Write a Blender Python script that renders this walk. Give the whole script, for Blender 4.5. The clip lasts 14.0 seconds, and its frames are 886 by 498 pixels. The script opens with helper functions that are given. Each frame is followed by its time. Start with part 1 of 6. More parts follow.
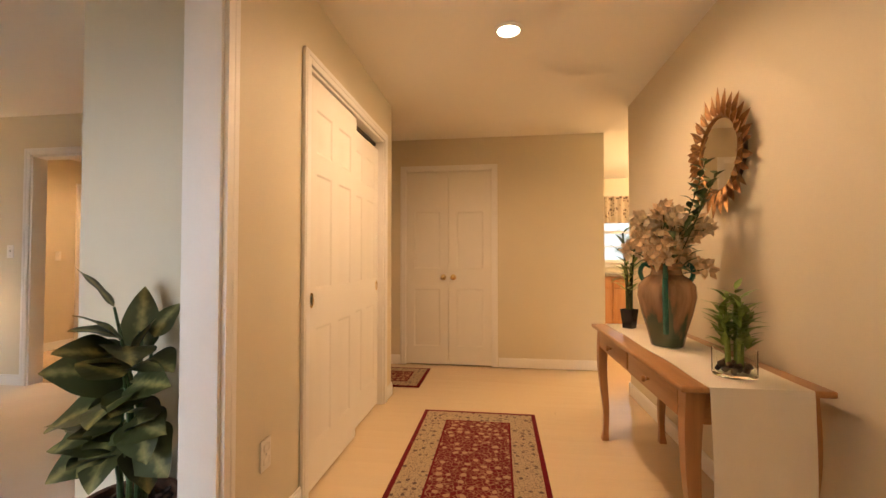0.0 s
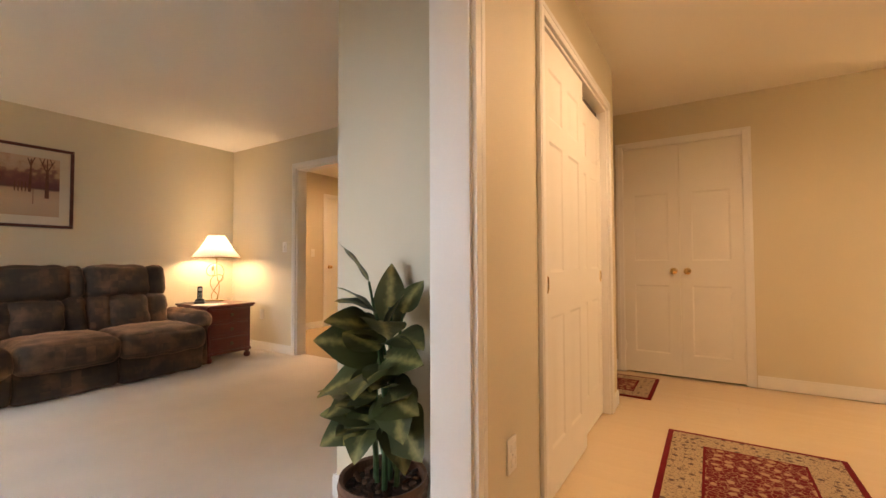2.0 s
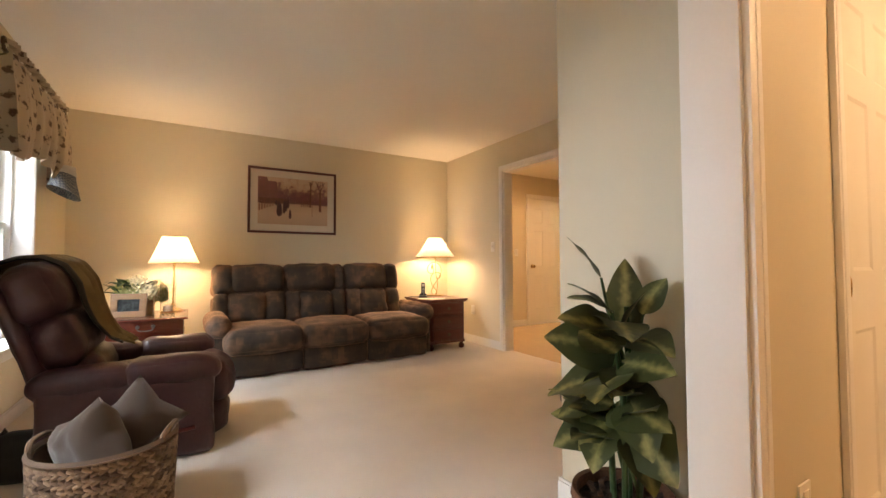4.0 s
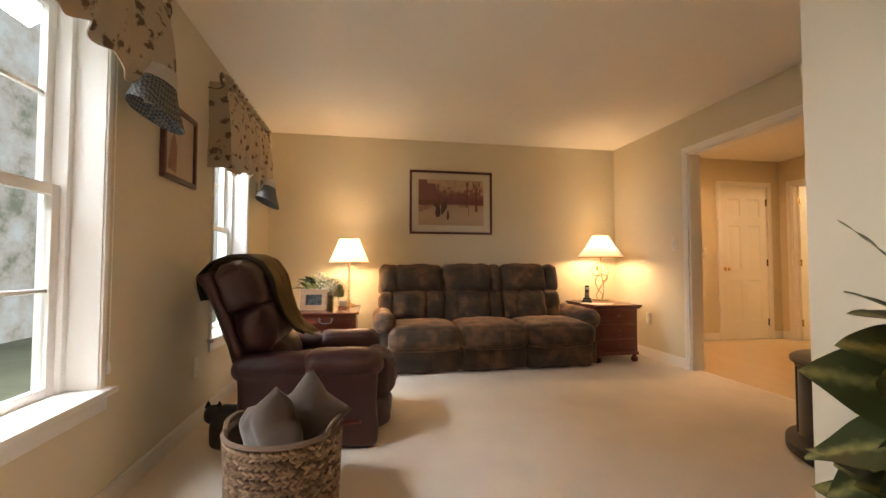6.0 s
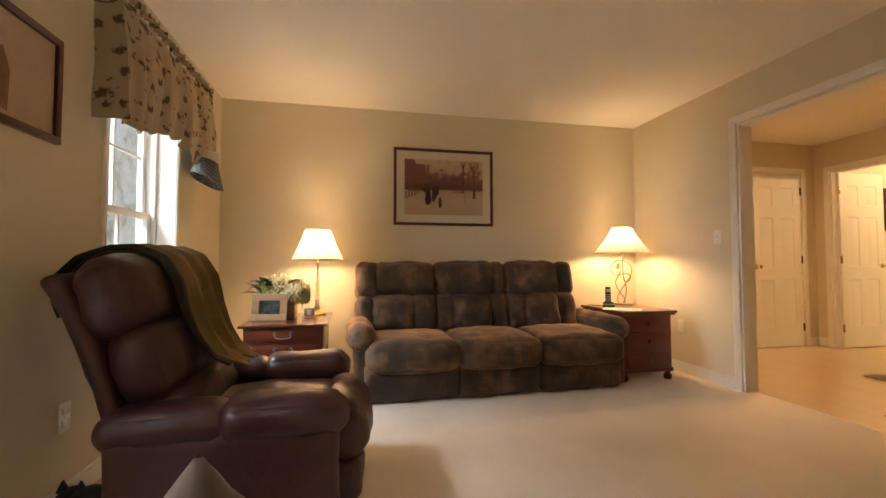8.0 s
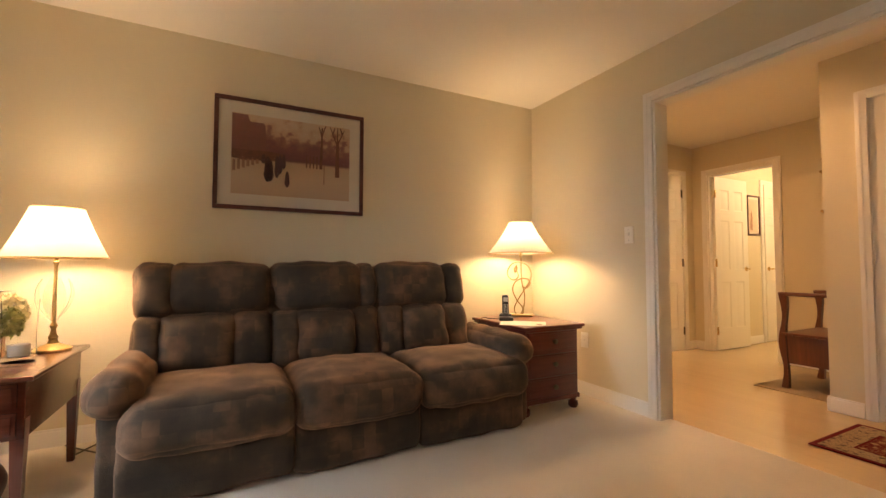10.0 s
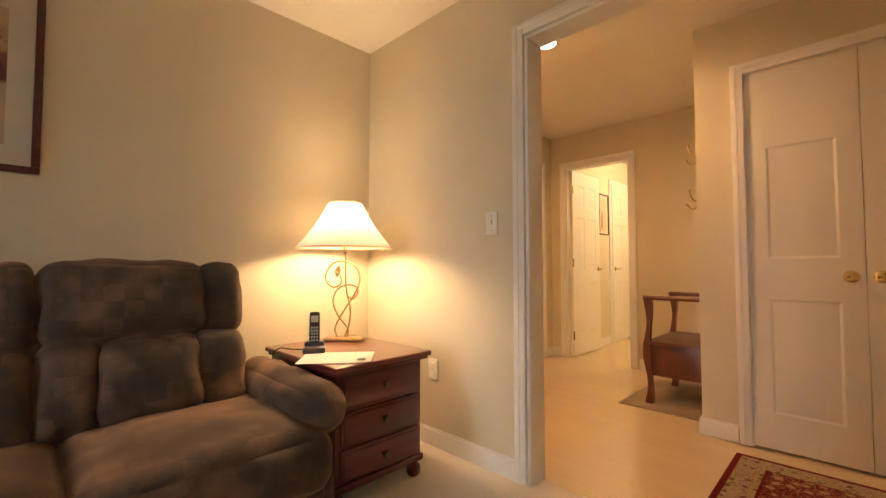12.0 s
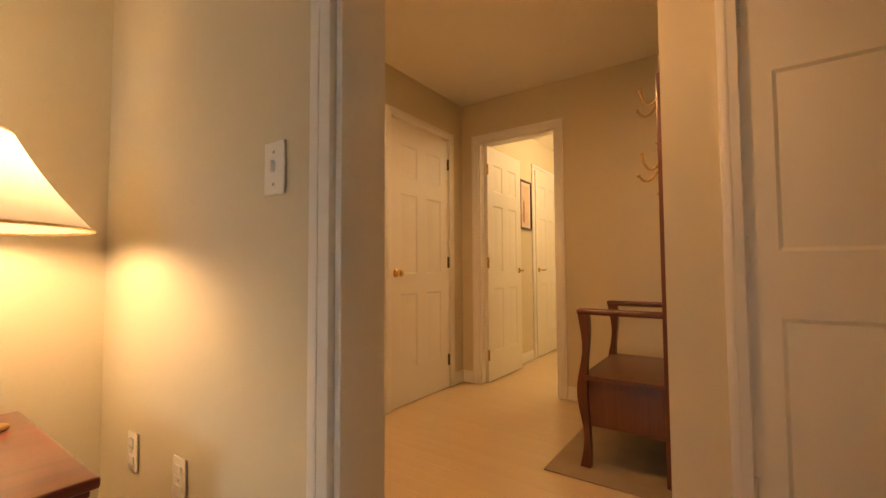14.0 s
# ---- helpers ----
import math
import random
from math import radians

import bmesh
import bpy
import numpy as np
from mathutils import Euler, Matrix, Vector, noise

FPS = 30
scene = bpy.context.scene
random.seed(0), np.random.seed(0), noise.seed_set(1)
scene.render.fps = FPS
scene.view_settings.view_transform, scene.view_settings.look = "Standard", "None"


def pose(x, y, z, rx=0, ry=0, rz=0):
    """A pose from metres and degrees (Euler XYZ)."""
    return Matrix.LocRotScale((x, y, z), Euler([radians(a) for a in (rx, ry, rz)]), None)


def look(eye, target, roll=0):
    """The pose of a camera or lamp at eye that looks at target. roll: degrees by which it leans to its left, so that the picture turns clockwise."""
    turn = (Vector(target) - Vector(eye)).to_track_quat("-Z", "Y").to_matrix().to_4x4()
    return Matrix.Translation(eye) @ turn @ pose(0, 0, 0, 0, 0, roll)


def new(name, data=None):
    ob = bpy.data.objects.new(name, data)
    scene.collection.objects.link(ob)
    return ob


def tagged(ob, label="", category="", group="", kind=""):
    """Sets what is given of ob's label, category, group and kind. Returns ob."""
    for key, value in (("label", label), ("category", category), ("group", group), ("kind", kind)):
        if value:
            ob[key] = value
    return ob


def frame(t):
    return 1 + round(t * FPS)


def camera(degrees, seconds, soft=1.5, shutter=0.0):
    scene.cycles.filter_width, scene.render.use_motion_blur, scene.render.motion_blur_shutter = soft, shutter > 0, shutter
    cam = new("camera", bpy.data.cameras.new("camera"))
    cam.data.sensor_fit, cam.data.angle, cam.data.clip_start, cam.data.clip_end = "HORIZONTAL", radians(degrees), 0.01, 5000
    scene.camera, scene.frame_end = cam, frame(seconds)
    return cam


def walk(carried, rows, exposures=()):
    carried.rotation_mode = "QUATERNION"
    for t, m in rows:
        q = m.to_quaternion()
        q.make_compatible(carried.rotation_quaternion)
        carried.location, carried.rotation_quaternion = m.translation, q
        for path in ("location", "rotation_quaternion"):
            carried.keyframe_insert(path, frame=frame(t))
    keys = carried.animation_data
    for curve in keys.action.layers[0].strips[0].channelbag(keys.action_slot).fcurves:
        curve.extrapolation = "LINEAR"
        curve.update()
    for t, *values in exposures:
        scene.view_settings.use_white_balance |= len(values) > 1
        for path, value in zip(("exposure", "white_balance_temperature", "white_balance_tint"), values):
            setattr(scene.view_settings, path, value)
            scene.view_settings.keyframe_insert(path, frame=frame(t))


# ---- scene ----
# ---- camera ----
cam = camera(93.3, 14.0)
PATH = [
    (0, (0.023, 0.013, 1.109), (-0.246, 1.994, 1.158), -0.0),
    (0.5, (-0.093, 0.077, 1.088), (-0.59, 2.014, 1.138), -0.1),
    (1, (-0.194, 0.135, 1.052), (-0.902, 2.005, 1.108), -0.2),
    (1.5, (-0.25, 0.179, 1.03), (-1.136, 1.971, 1.088), -0.2),
    (2, (-0.294, 0.203, 1.011), (-1.37, 1.888, 1.071), -0.2),
    (2.5, (-0.323, 0.2, 1.003), (-1.598, 1.74, 1.064), -0.2),
    (3, (-0.355, 0.183, 0.995), (-1.802, 1.562, 1.058), -0.2),
    (3.5, (-0.386, 0.172, 0.993), (-1.975, 1.385, 1.057), -0.2),
    (4, (-0.405, 0.157, 0.993), (-2.117, 1.19, 1.059), -0.2),
    (6.5, (-0.796, 0.232, 0.972), (-2.771, 0.536, 1.048), 0.1),
    (7, (-0.997, 0.232, 0.966), (-2.971, 0.548, 1.039), 0.0),
    (9.5, (-2.141, 0.643, 0.959), (-3.993, 1.394, 1.042), 0.1),
    (10, (-2.343, 0.766, 0.963), (-4.121, 1.678, 1.046), 0.1),
    (10.5, (-2.545, 0.938, 0.964), (-4.228, 2.015, 1.048), 0.0),
    (11, (-2.75, 1.124, 0.978), (-4.344, 2.329, 1.06), 0.0),
    (11.5, (-2.921, 1.327, 0.984), (-4.426, 2.641, 1.064), 0.0),
    (12, (-3.035, 1.571, 0.969), (-4.436, 2.996, 1.052), -0.0),
    (12.5, (-3.175, 1.836, 0.956), (-4.486, 3.344, 1.045), -0.1),
    (13, (-3.288, 2.094, 0.969), (-4.514, 3.672, 1.057), -0.2),
    (13.5, (-3.367, 2.382, 0.964), (-4.528, 4.008, 1.053), -0.2),
    (14, (-3.475, 2.653, 0.961), (-4.622, 4.289, 1.054), -0.3),
]
walk(cam, [(t, look(eye, target, roll)) for t, eye, target, roll in PATH], [(0, 0.80, 6450, 10), (1.5, 0.78, 6500, 10), (3, 0.80, 6620, 10), (4.2, 0.84, 6980, 10), (6.5, 0.66, 7320, 10), (7.2, 0.64, 7320, 10), (9.5, 0.60, 7220, 10), (11, 0.76, 7000, 10), (12.5, 0.60, 7280, 10), (14, 0.22, 8050, 11)])

# ---- world, sun, large lights, exposure ----
world = bpy.data.worlds.new("world")
world.use_nodes = True
scene.world = world
wn = world.node_tree.nodes
sky = wn.new("ShaderNodeTexSky")
sky.sky_type = "NISHITA"
sky.sun_disc = False
sky.sun_elevation, sky.sun_rotation = radians(35), radians(200)
world.node_tree.links.new(sky.outputs[0], wn["Background"].inputs[0])
wn["Background"].inputs[1].default_value = 0.08


def lamp(name, kind, m, power, color, size=0.1, size_y=None, spread=None):
    d = bpy.data.lights.new(name, kind)
    d.energy, d.color = power, color
    if kind == "AREA":
        d.size = size
        if size_y:
            d.shape, d.size_y = "RECTANGLE", size_y
        if spread:
            d.spread = radians(spread)
    elif kind == "SUN":
        d.angle = size
    else:
        d.shadow_soft_size = size
        if kind == "SPOT":
            d.spot_size, d.spot_blend = radians(spread or 120), 0.6
    ob = new(name, d)
    ob.matrix_world = m
    return ob


WARM = (1.0, 0.62, 0.345)
DAY = (0.79, 0.87, 1.0)
lamp("overcast_sun", "SUN", look((0, -20, 14), (0, 0, 1)), 0.7, (1.0, 0.97, 0.92), radians(14))
lamp("daylight_of_sky", "AREA", look((-3.0, -2.55, 3.85), (-3.0, -0.5, 0.9)), 390, DAY, 5.0, 1.6)
# Added area lamp outside, kept out of sight, lifts the wall behind the plant.
lamp("added_daylight_plant_wall", "AREA", look((-3.15, -4.4, 1.9), (-1.75, 0.2, 1.2)), 95, DAY, 2.2, 1.6)
lamp("daylight_of_kitchen_sky", "AREA", look((2.2, 8.8, 3.6), (2.2, 6.5, 1.0)), 60, DAY, 3.0, 1.5)
lamp("bulb_foyer", "SPOT", look((0.075, 2.337, 2.36), (0.075, 2.337, 0)), 60, WARM, 0.10, None, 174)
# Unseen downlight added near the entry to brighten the foyer.
lamp("added_light_entry", "SPOT", look((0.075, 0.35, 2.36), (0.075, 0.35, 0)), 13, WARM, 0.06, None, 174)
lamp("bulb_hall", "SPOT", look((-4.39, 3.88, 2.36), (-4.39, 3.88, 0)), 49, (1.0, 0.54, 0.25), 0.06, None, 176)
# Added lamp, out of sight, stands in for the light in the back room.
lamp("added_light_back_room", "POINT", pose(-4.3, 6.9, 2.1), 26, (1.0, 0.72, 0.42), 0.1)
# Unseen lamp added to brighten the kitchen; it also spills into the foyer.
lamp("added_light_kitchen", "POINT", pose(2.6, 5.2, 2.1), 66, (1.0, 0.68, 0.38), 0.1)
lamp("bulb_lamp_corner", "POINT", pose(-4.98, 2.80, 1.175), 17.5, (1.0, 0.655, 0.37), 0.08)
lamp("bulb_lamp_window", "POINT", pose(-4.98, 0.03, 1.105), 17.5, (1.0, 0.655, 0.37), 0.08)


# ---- materials ----
def mat(name, base, rough=0.5, metal=0.0, var=0.06, scale=4.0, fine=60.0, bump=0.1, dist=0.002, second=None, spec=0.5, coat=0.0, sheen=0.0, objrand=0.0):
    """A principled material with colour variation at two scales and fine relief."""
    m = bpy.data.materials.new(name)
    m.use_nodes = True
    n, l = m.node_tree.nodes, m.node_tree.links
    b = n["Principled BSDF"]
    co = n.new("ShaderNodeTexCoord")
    big, small = n.new("ShaderNodeTexNoise"), n.new("ShaderNodeTexNoise")
    big.inputs["Scale"].default_value, small.inputs["Scale"].default_value = scale, fine
    big.inputs["Detail"].default_value, small.inputs["Detail"].default_value = 5, 3
    for t in (big, small):
        l.new(co.outputs["Object"], t.inputs["Vector"])
    add = n.new("ShaderNodeMix")
    add.data_type = "FLOAT"
    add.inputs[0].default_value = 0.35
    l.new(big.outputs[0], add.inputs[2])
    l.new(small.outputs[0], add.inputs[3])
    ramp = n.new("ShaderNodeValToRGB")
    ramp.color_ramp.elements[0].position, ramp.color_ramp.elements[1].position = 0.3, 0.7
    lo = [max(0.0, c * (1 - var)) for c in base]
    hi = [min(1.0, c * (1 + var)) for c in (second or base)]
    ramp.color_ramp.elements[0].color, ramp.color_ramp.elements[1].color = (*lo, 1), (*hi, 1)
    l.new(add.outputs[0], ramp.inputs[0])
    out = ramp.outputs[0]
    if objrand:
        info, hsv, ma = n.new("ShaderNodeObjectInfo"), n.new("ShaderNodeHueSaturation"), n.new("ShaderNodeMapRange")
        ma.inputs[3].default_value, ma.inputs[4].default_value = 1 - objrand, 1 + objrand
        l.new(info.outputs["Random"], ma.inputs[0])
        l.new(ma.outputs[0], hsv.inputs["Value"])
        l.new(out, hsv.inputs["Color"])
        out = hsv.outputs[0]
    l.new(out, b.inputs["Base Color"])
    rr = n.new("ShaderNodeMapRange")
    rr.inputs[3].default_value, rr.inputs[4].default_value = max(0.02, rough - 0.08), min(1, rough + 0.08)
    l.new(big.outputs[0], rr.inputs[0])
    l.new(rr.outputs[0], b.inputs["Roughness"])
    b.inputs["Metallic"].default_value = metal
    b.inputs["Specular IOR Level"].default_value = spec
    b.inputs["Coat Weight"].default_value = coat
    b.inputs["Sheen Weight"].default_value = sheen
    if bump:
        bp = n.new("ShaderNodeBump")
        bp.inputs["Strength"].default_value, bp.inputs["Distance"].default_value = bump, dist
        l.new(small.outputs[0], bp.inputs["Height"])
        l.new(bp.outputs[0], b.inputs["Normal"])
    return m


def wood(name, dark, light, rough=0.35, axis=0, coat=0.3, scale=1.0, objrand=0.0):
    """Stained wood with grain along one axis of the object."""
    m = bpy.data.materials.new(name)
    m.use_nodes = True
    n, l = m.node_tree.nodes, m.node_tree.links
    b = n["Principled BSDF"]
    co, mp, no, fi = n.new("ShaderNodeTexCoord"), n.new("ShaderNodeMapping"), n.new("ShaderNodeTexNoise"), n.new("ShaderNodeTexNoise")
    s = [26.0 * scale] * 3
    s[axis] = 1.6 * scale
    mp.inputs["Scale"].default_value = s
    l.new(co.outputs["Object"], mp.inputs["Vector"])
    l.new(mp.outputs[0], no.inputs["Vector"])
    l.new(mp.outputs[0], fi.inputs["Vector"])
    no.inputs["Scale"].default_value, no.inputs["Detail"].default_value, no.inputs["Distortion"].default_value = 1.0, 6, 0.8
    fi.inputs["Scale"].default_value, fi.inputs["Detail"].default_value = 6.0, 3
    mix = n.new("ShaderNodeMix")
    mix.data_type = "FLOAT"
    mix.inputs[0].default_value = 0.3
    l.new(no.outputs[0], mix.inputs[2])
    l.new(fi.outputs[0], mix.inputs[3])
    ramp = n.new("ShaderNodeValToRGB")
    ramp.color_ramp.elements[0].position, ramp.color_ramp.elements[1].position = 0.3, 0.72
    ramp.color_ramp.elements[0].color, ramp.color_ramp.elements[1].color = (*dark, 1), (*light, 1)
    l.new(mix.outputs[0], ramp.inputs[0])
    out = ramp.outputs[0]
    if objrand:
        info, hsv, ma = n.new("ShaderNodeObjectInfo"), n.new("ShaderNodeHueSaturation"), n.new("ShaderNodeMapRange")
        ma.inputs[3].default_value, ma.inputs[4].default_value = 1 - objrand, 1 + objrand
        l.new(info.outputs["Random"], ma.inputs[0])
        l.new(ma.outputs[0], hsv.inputs["Value"])
        l.new(out, hsv.inputs["Color"])
        out = hsv.outputs[0]
    l.new(out, b.inputs["Base Color"])
    b.inputs["Roughness"].default_value, b.inputs["Coat Weight"].default_value, b.inputs["Coat Roughness"].default_value = rough, coat, 0.15
    bp = n.new("ShaderNodeBump")
    bp.inputs["Strength"].default_value, bp.inputs["Distance"].default_value = 0.08, 0.001
    l.new(fi.outputs[0], bp.inputs["Height"])
    l.new(bp.outputs[0], b.inputs["Normal"])
    return m


def patchy(name, a, b_, c, rough=0.85, scale=7.0, sheen=0.6, bump=0.25, square=0.5):
    """Napped cloth: soft squares brushed one way or the other, over cloudy tone."""
    m = bpy.data.materials.new(name)
    m.use_nodes = True
    n, l = m.node_tree.nodes, m.node_tree.links
    b = n["Principled BSDF"]
    co, vo, no, fi, wob = n.new("ShaderNodeTexCoord"), n.new("ShaderNodeTexVoronoi"), n.new("ShaderNodeTexNoise"), n.new("ShaderNodeTexNoise"), n.new("ShaderNodeTexNoise")
    for t in (no, fi, wob):
        l.new(co.outputs["Object"], t.inputs["Vector"])
    wob.inputs["Scale"].default_value = 14
    bend = n.new("ShaderNodeVectorMath")
    bend.operation = "MULTIPLY_ADD"
    bend.inputs[1].default_value = (0.016, 0.016, 0.016)
    l.new(wob.outputs["Color"], bend.inputs[0])
    l.new(co.outputs["Object"], bend.inputs[2])
    l.new(bend.outputs[0], vo.inputs["Vector"])
    vo.distance, vo.feature, vo.inputs["Scale"].default_value = "CHEBYCHEV", "SMOOTH_F1", 17.0
    vo.inputs["Randomness"].default_value, vo.inputs["Smoothness"].default_value = 0.04, 0.10
    no.inputs["Scale"].default_value, no.inputs["Detail"].default_value = scale * 0.6, 6
    fi.inputs["Scale"].default_value = 220
    mix = n.new("ShaderNodeMix")
    mix.data_type = "FLOAT"
    mix.inputs[0].default_value = 1 - square
    sep = n.new("ShaderNodeSeparateColor")
    l.new(vo.outputs["Color"], sep.inputs[0])
    l.new(sep.outputs[0], mix.inputs[2])
    l.new(no.outputs[0], mix.inputs[3])
    ramp = n.new("ShaderNodeValToRGB")
    e = ramp.color_ramp.elements
    e[0].position, e[1].position = 0.31, 0.70
    e[0].color, e[1].color = (*a, 1), (*c, 1)
    mid = e.new(0.5)
    mid.color = (*b_, 1)
    l.new(mix.outputs[0], ramp.inputs[0])
    l.new(ramp.outputs[0], b.inputs["Base Color"])
    b.inputs["Roughness"].default_value, b.inputs["Sheen Weight"].default_value = rough, sheen
    b.inputs["Sheen Roughness"].default_value = 0.4
    b.inputs["Sheen Tint"].default_value = (*[min(1, x * 4) for x in c], 1)
    bp = n.new("ShaderNodeBump")
    bp.inputs["Strength"].default_value, bp.inputs["Distance"].default_value = bump, 0.003
    l.new(fi.outputs[0], bp.inputs["Height"])
    l.new(bp.outputs[0], b.inputs["Normal"])
    return m


def glass(name, tint=(1, 1, 1), rough=0.0, thin=False):
    m = bpy.data.materials.new(name)
    m.use_nodes = True
    b = m.node_tree.nodes["Principled BSDF"]
    b.inputs["Base Color"].default_value = (*tint, 1)
    b.inputs["Transmission Weight"].default_value, b.inputs["Roughness"].default_value = 1.0, rough
    b.inputs["IOR"].default_value = 1.05 if thin else 1.45
    return m


def glow(name, color, strength):
    m = bpy.data.materials.new(name)
    m.use_nodes = True
    b = m.node_tree.nodes["Principled BSDF"]
    b.inputs["Base Color"].default_value = (*color, 1)
    b.inputs["Emission Color"].default_value, b.inputs["Emission Strength"].default_value = (*color, 1), strength
    return m


PAINT = mat("wall_paint", (0.70, 0.63, 0.475), 0.6, var=0.03, scale=1.2, fine=240, bump=0.12, dist=0.0015)
CEIL = mat("ceiling_paint", (0.87, 0.835, 0.765), 0.75, var=0.025, scale=0.8, fine=260, bump=0.15, dist=0.002)
WHITE = mat("white_enamel", (0.85, 0.83, 0.79), 0.46, var=0.025, scale=3, fine=90, bump=0.04, dist=0.001)
DOORW = mat("door_enamel", (0.83, 0.80, 0.73), 0.5, var=0.025, scale=3, fine=140, bump=0.06, dist=0.001)
CARPET = mat("cream_carpet", (0.80, 0.72, 0.62), 0.95, var=0.10, scale=2.2, fine=320, bump=0.7, dist=0.006, sheen=0.3, spec=0.1)
MAPLE = wood("maple_floor", (0.71, 0.545, 0.340), (0.75, 0.59, 0.38), 0.20, 0, 0.4, 0.5, objrand=0.015)
SUEDE = patchy("brown_green_suede", (0.029, 0.022, 0.017), (0.058, 0.040, 0.027), (0.195, 0.108, 0.062), 0.85, 8.5, 0.55, 0.5, 0.10)
LEATHER = mat("burgundy_leather", (0.046, 0.013, 0.015), 0.42, var=0.30, scale=5, fine=42, bump=0.40, dist=0.006, coat=0.1)
BLACKLEATHER = mat("black_leather", (0.016, 0.012, 0.013), 0.36, var=0.3, scale=5, fine=190, bump=0.18, dist=0.002, coat=0.15)
THROW = patchy("olive_throw", (0.11, 0.072, 0.027), (0.16, 0.107, 0.040), (0.22, 0.155, 0.065), 0.95, 9, 0.3, 0.8, 0.1)
THROWDARK = patchy("dark_throw_edge", (0.012, 0.012, 0.009), (0.020, 0.018, 0.013), (0.035, 0.030, 0.02), 0.95, 9, 0.3, 0.8, 0.1)
CHERRY = wood("cherry_wood", (0.088, 0.011, 0.010), (0.165, 0.028, 0.021), 0.28, 1, 0.4)
CHERRY_UP = wood("cherry_wood_upright", (0.088, 0.011, 0.010), (0.165, 0.028, 0.021), 0.28, 2, 0.4)
REDWOOD = wood("mahogany_wood", (0.088, 0.022, 0.013), (0.165, 0.046, 0.026), 0.24, 1, 0.4)
REDWOOD_UP = wood("mahogany_wood_upright", (0.088, 0.022, 0.013), (0.165, 0.046, 0.026), 0.28, 2, 0.4)
BENCHWOOD = wood("bench_wood", (0.086, 0.021, 0.012), (0.165, 0.047, 0.023), 0.3, 2, 0.35)
PINE = wood("honey_pine", (0.36, 0.17, 0.065), (0.50, 0.26, 0.11), 0.35, 1, 0.3)
PINE_UP = wood("honey_pine_upright", (0.36, 0.17, 0.065), (0.50, 0.26, 0.11), 0.35, 2, 0.3)
OAK = wood("kitchen_oak", (0.36, 0.16, 0.06), (0.48, 0.24, 0.10), 0.4, 2, 0.2)
BRASS = mat("brass", (0.82, 0.62, 0.31), 0.16, 1.0, 0.05, 8, 60, 0.03)
GOLD = mat("antique_gold", (0.50, 0.36, 0.17), 0.4, 1.0, 0.25, 30, 120, 0.15)
PEWTER = mat("pewter", (0.17, 0.165, 0.155), 0.4, 1.0, 0.15, 20, 100, 0.08)
IRON = mat("dark_hinge_metal", (0.14, 0.11, 0.08), 0.4, 1.0, 0.15, 20, 100, 0.05)
BLACK = mat("black_plastic", (0.012, 0.012, 0.013), 0.35, var=0.2, fine=200, bump=0.03)
GREYPL = mat("silver_plastic", (0.42, 0.42, 0.43), 0.35, var=0.05, bump=0.02)
PLATE = mat("switch_plate_plastic", (0.86, 0.83, 0.76), 0.3, var=0.02, bump=0.0)
PAPER = mat("white_paper", (0.80, 0.78, 0.74), 0.8, var=0.02, bump=0.05)
DARK = mat("closet_darkness", (0.05, 0.045, 0.04), 0.9, var=0.1)


# ---- helpers for meshes ----
def box(bm, x0, x1, y0, y1, z0, z1):
    v = [bm.verts.new((x, y, z)) for x in (x0, x1) for y in (y0, y1) for z in (z0, z1)]
    for f in ((0, 1, 3, 2), (4, 6, 7, 5), (0, 4, 5, 1), (2, 3, 7, 6), (0, 2, 6, 4), (1, 5, 7, 3)):
        bm.faces.new([v[i] for i in f])
    return v


def block(x0, x1, y0, y1, z0, z1, bev=0.0, seg=2):
    bm = bmesh.new()
    box(bm, x0, x1, y0, y1, z0, z1)
    if bev:
        bmesh.ops.bevel(bm, geom=bm.edges[:], offset=bev, segments=seg, affect="EDGES", profile=0.6)
    return bm


def lathe(profile, seg=24, x=0.0, y=0.0):
    """A turned body from (radius, height) pairs."""
    bm = bmesh.new()
    rings = []
    for r, z in profile:
        rings.append([bm.verts.new((x + r * math.cos(a), y + r * math.sin(a), z)) for a in [2 * math.pi * i / seg for i in range(seg)]])
    for a, b in zip(rings, rings[1:]):
        for i in range(seg):
            bm.faces.new((a[i], a[(i + 1) % seg], b[(i + 1) % seg], b[i]))
    if profile[0][0] > 1e-4:
        bm.faces.new(rings[0][::-1])
    if profile[-1][0] > 1e-4:
        bm.faces.new(rings[-1])
    bmesh.ops.remove_doubles(bm, verts=bm.verts[:], dist=1e-5)
    return bm


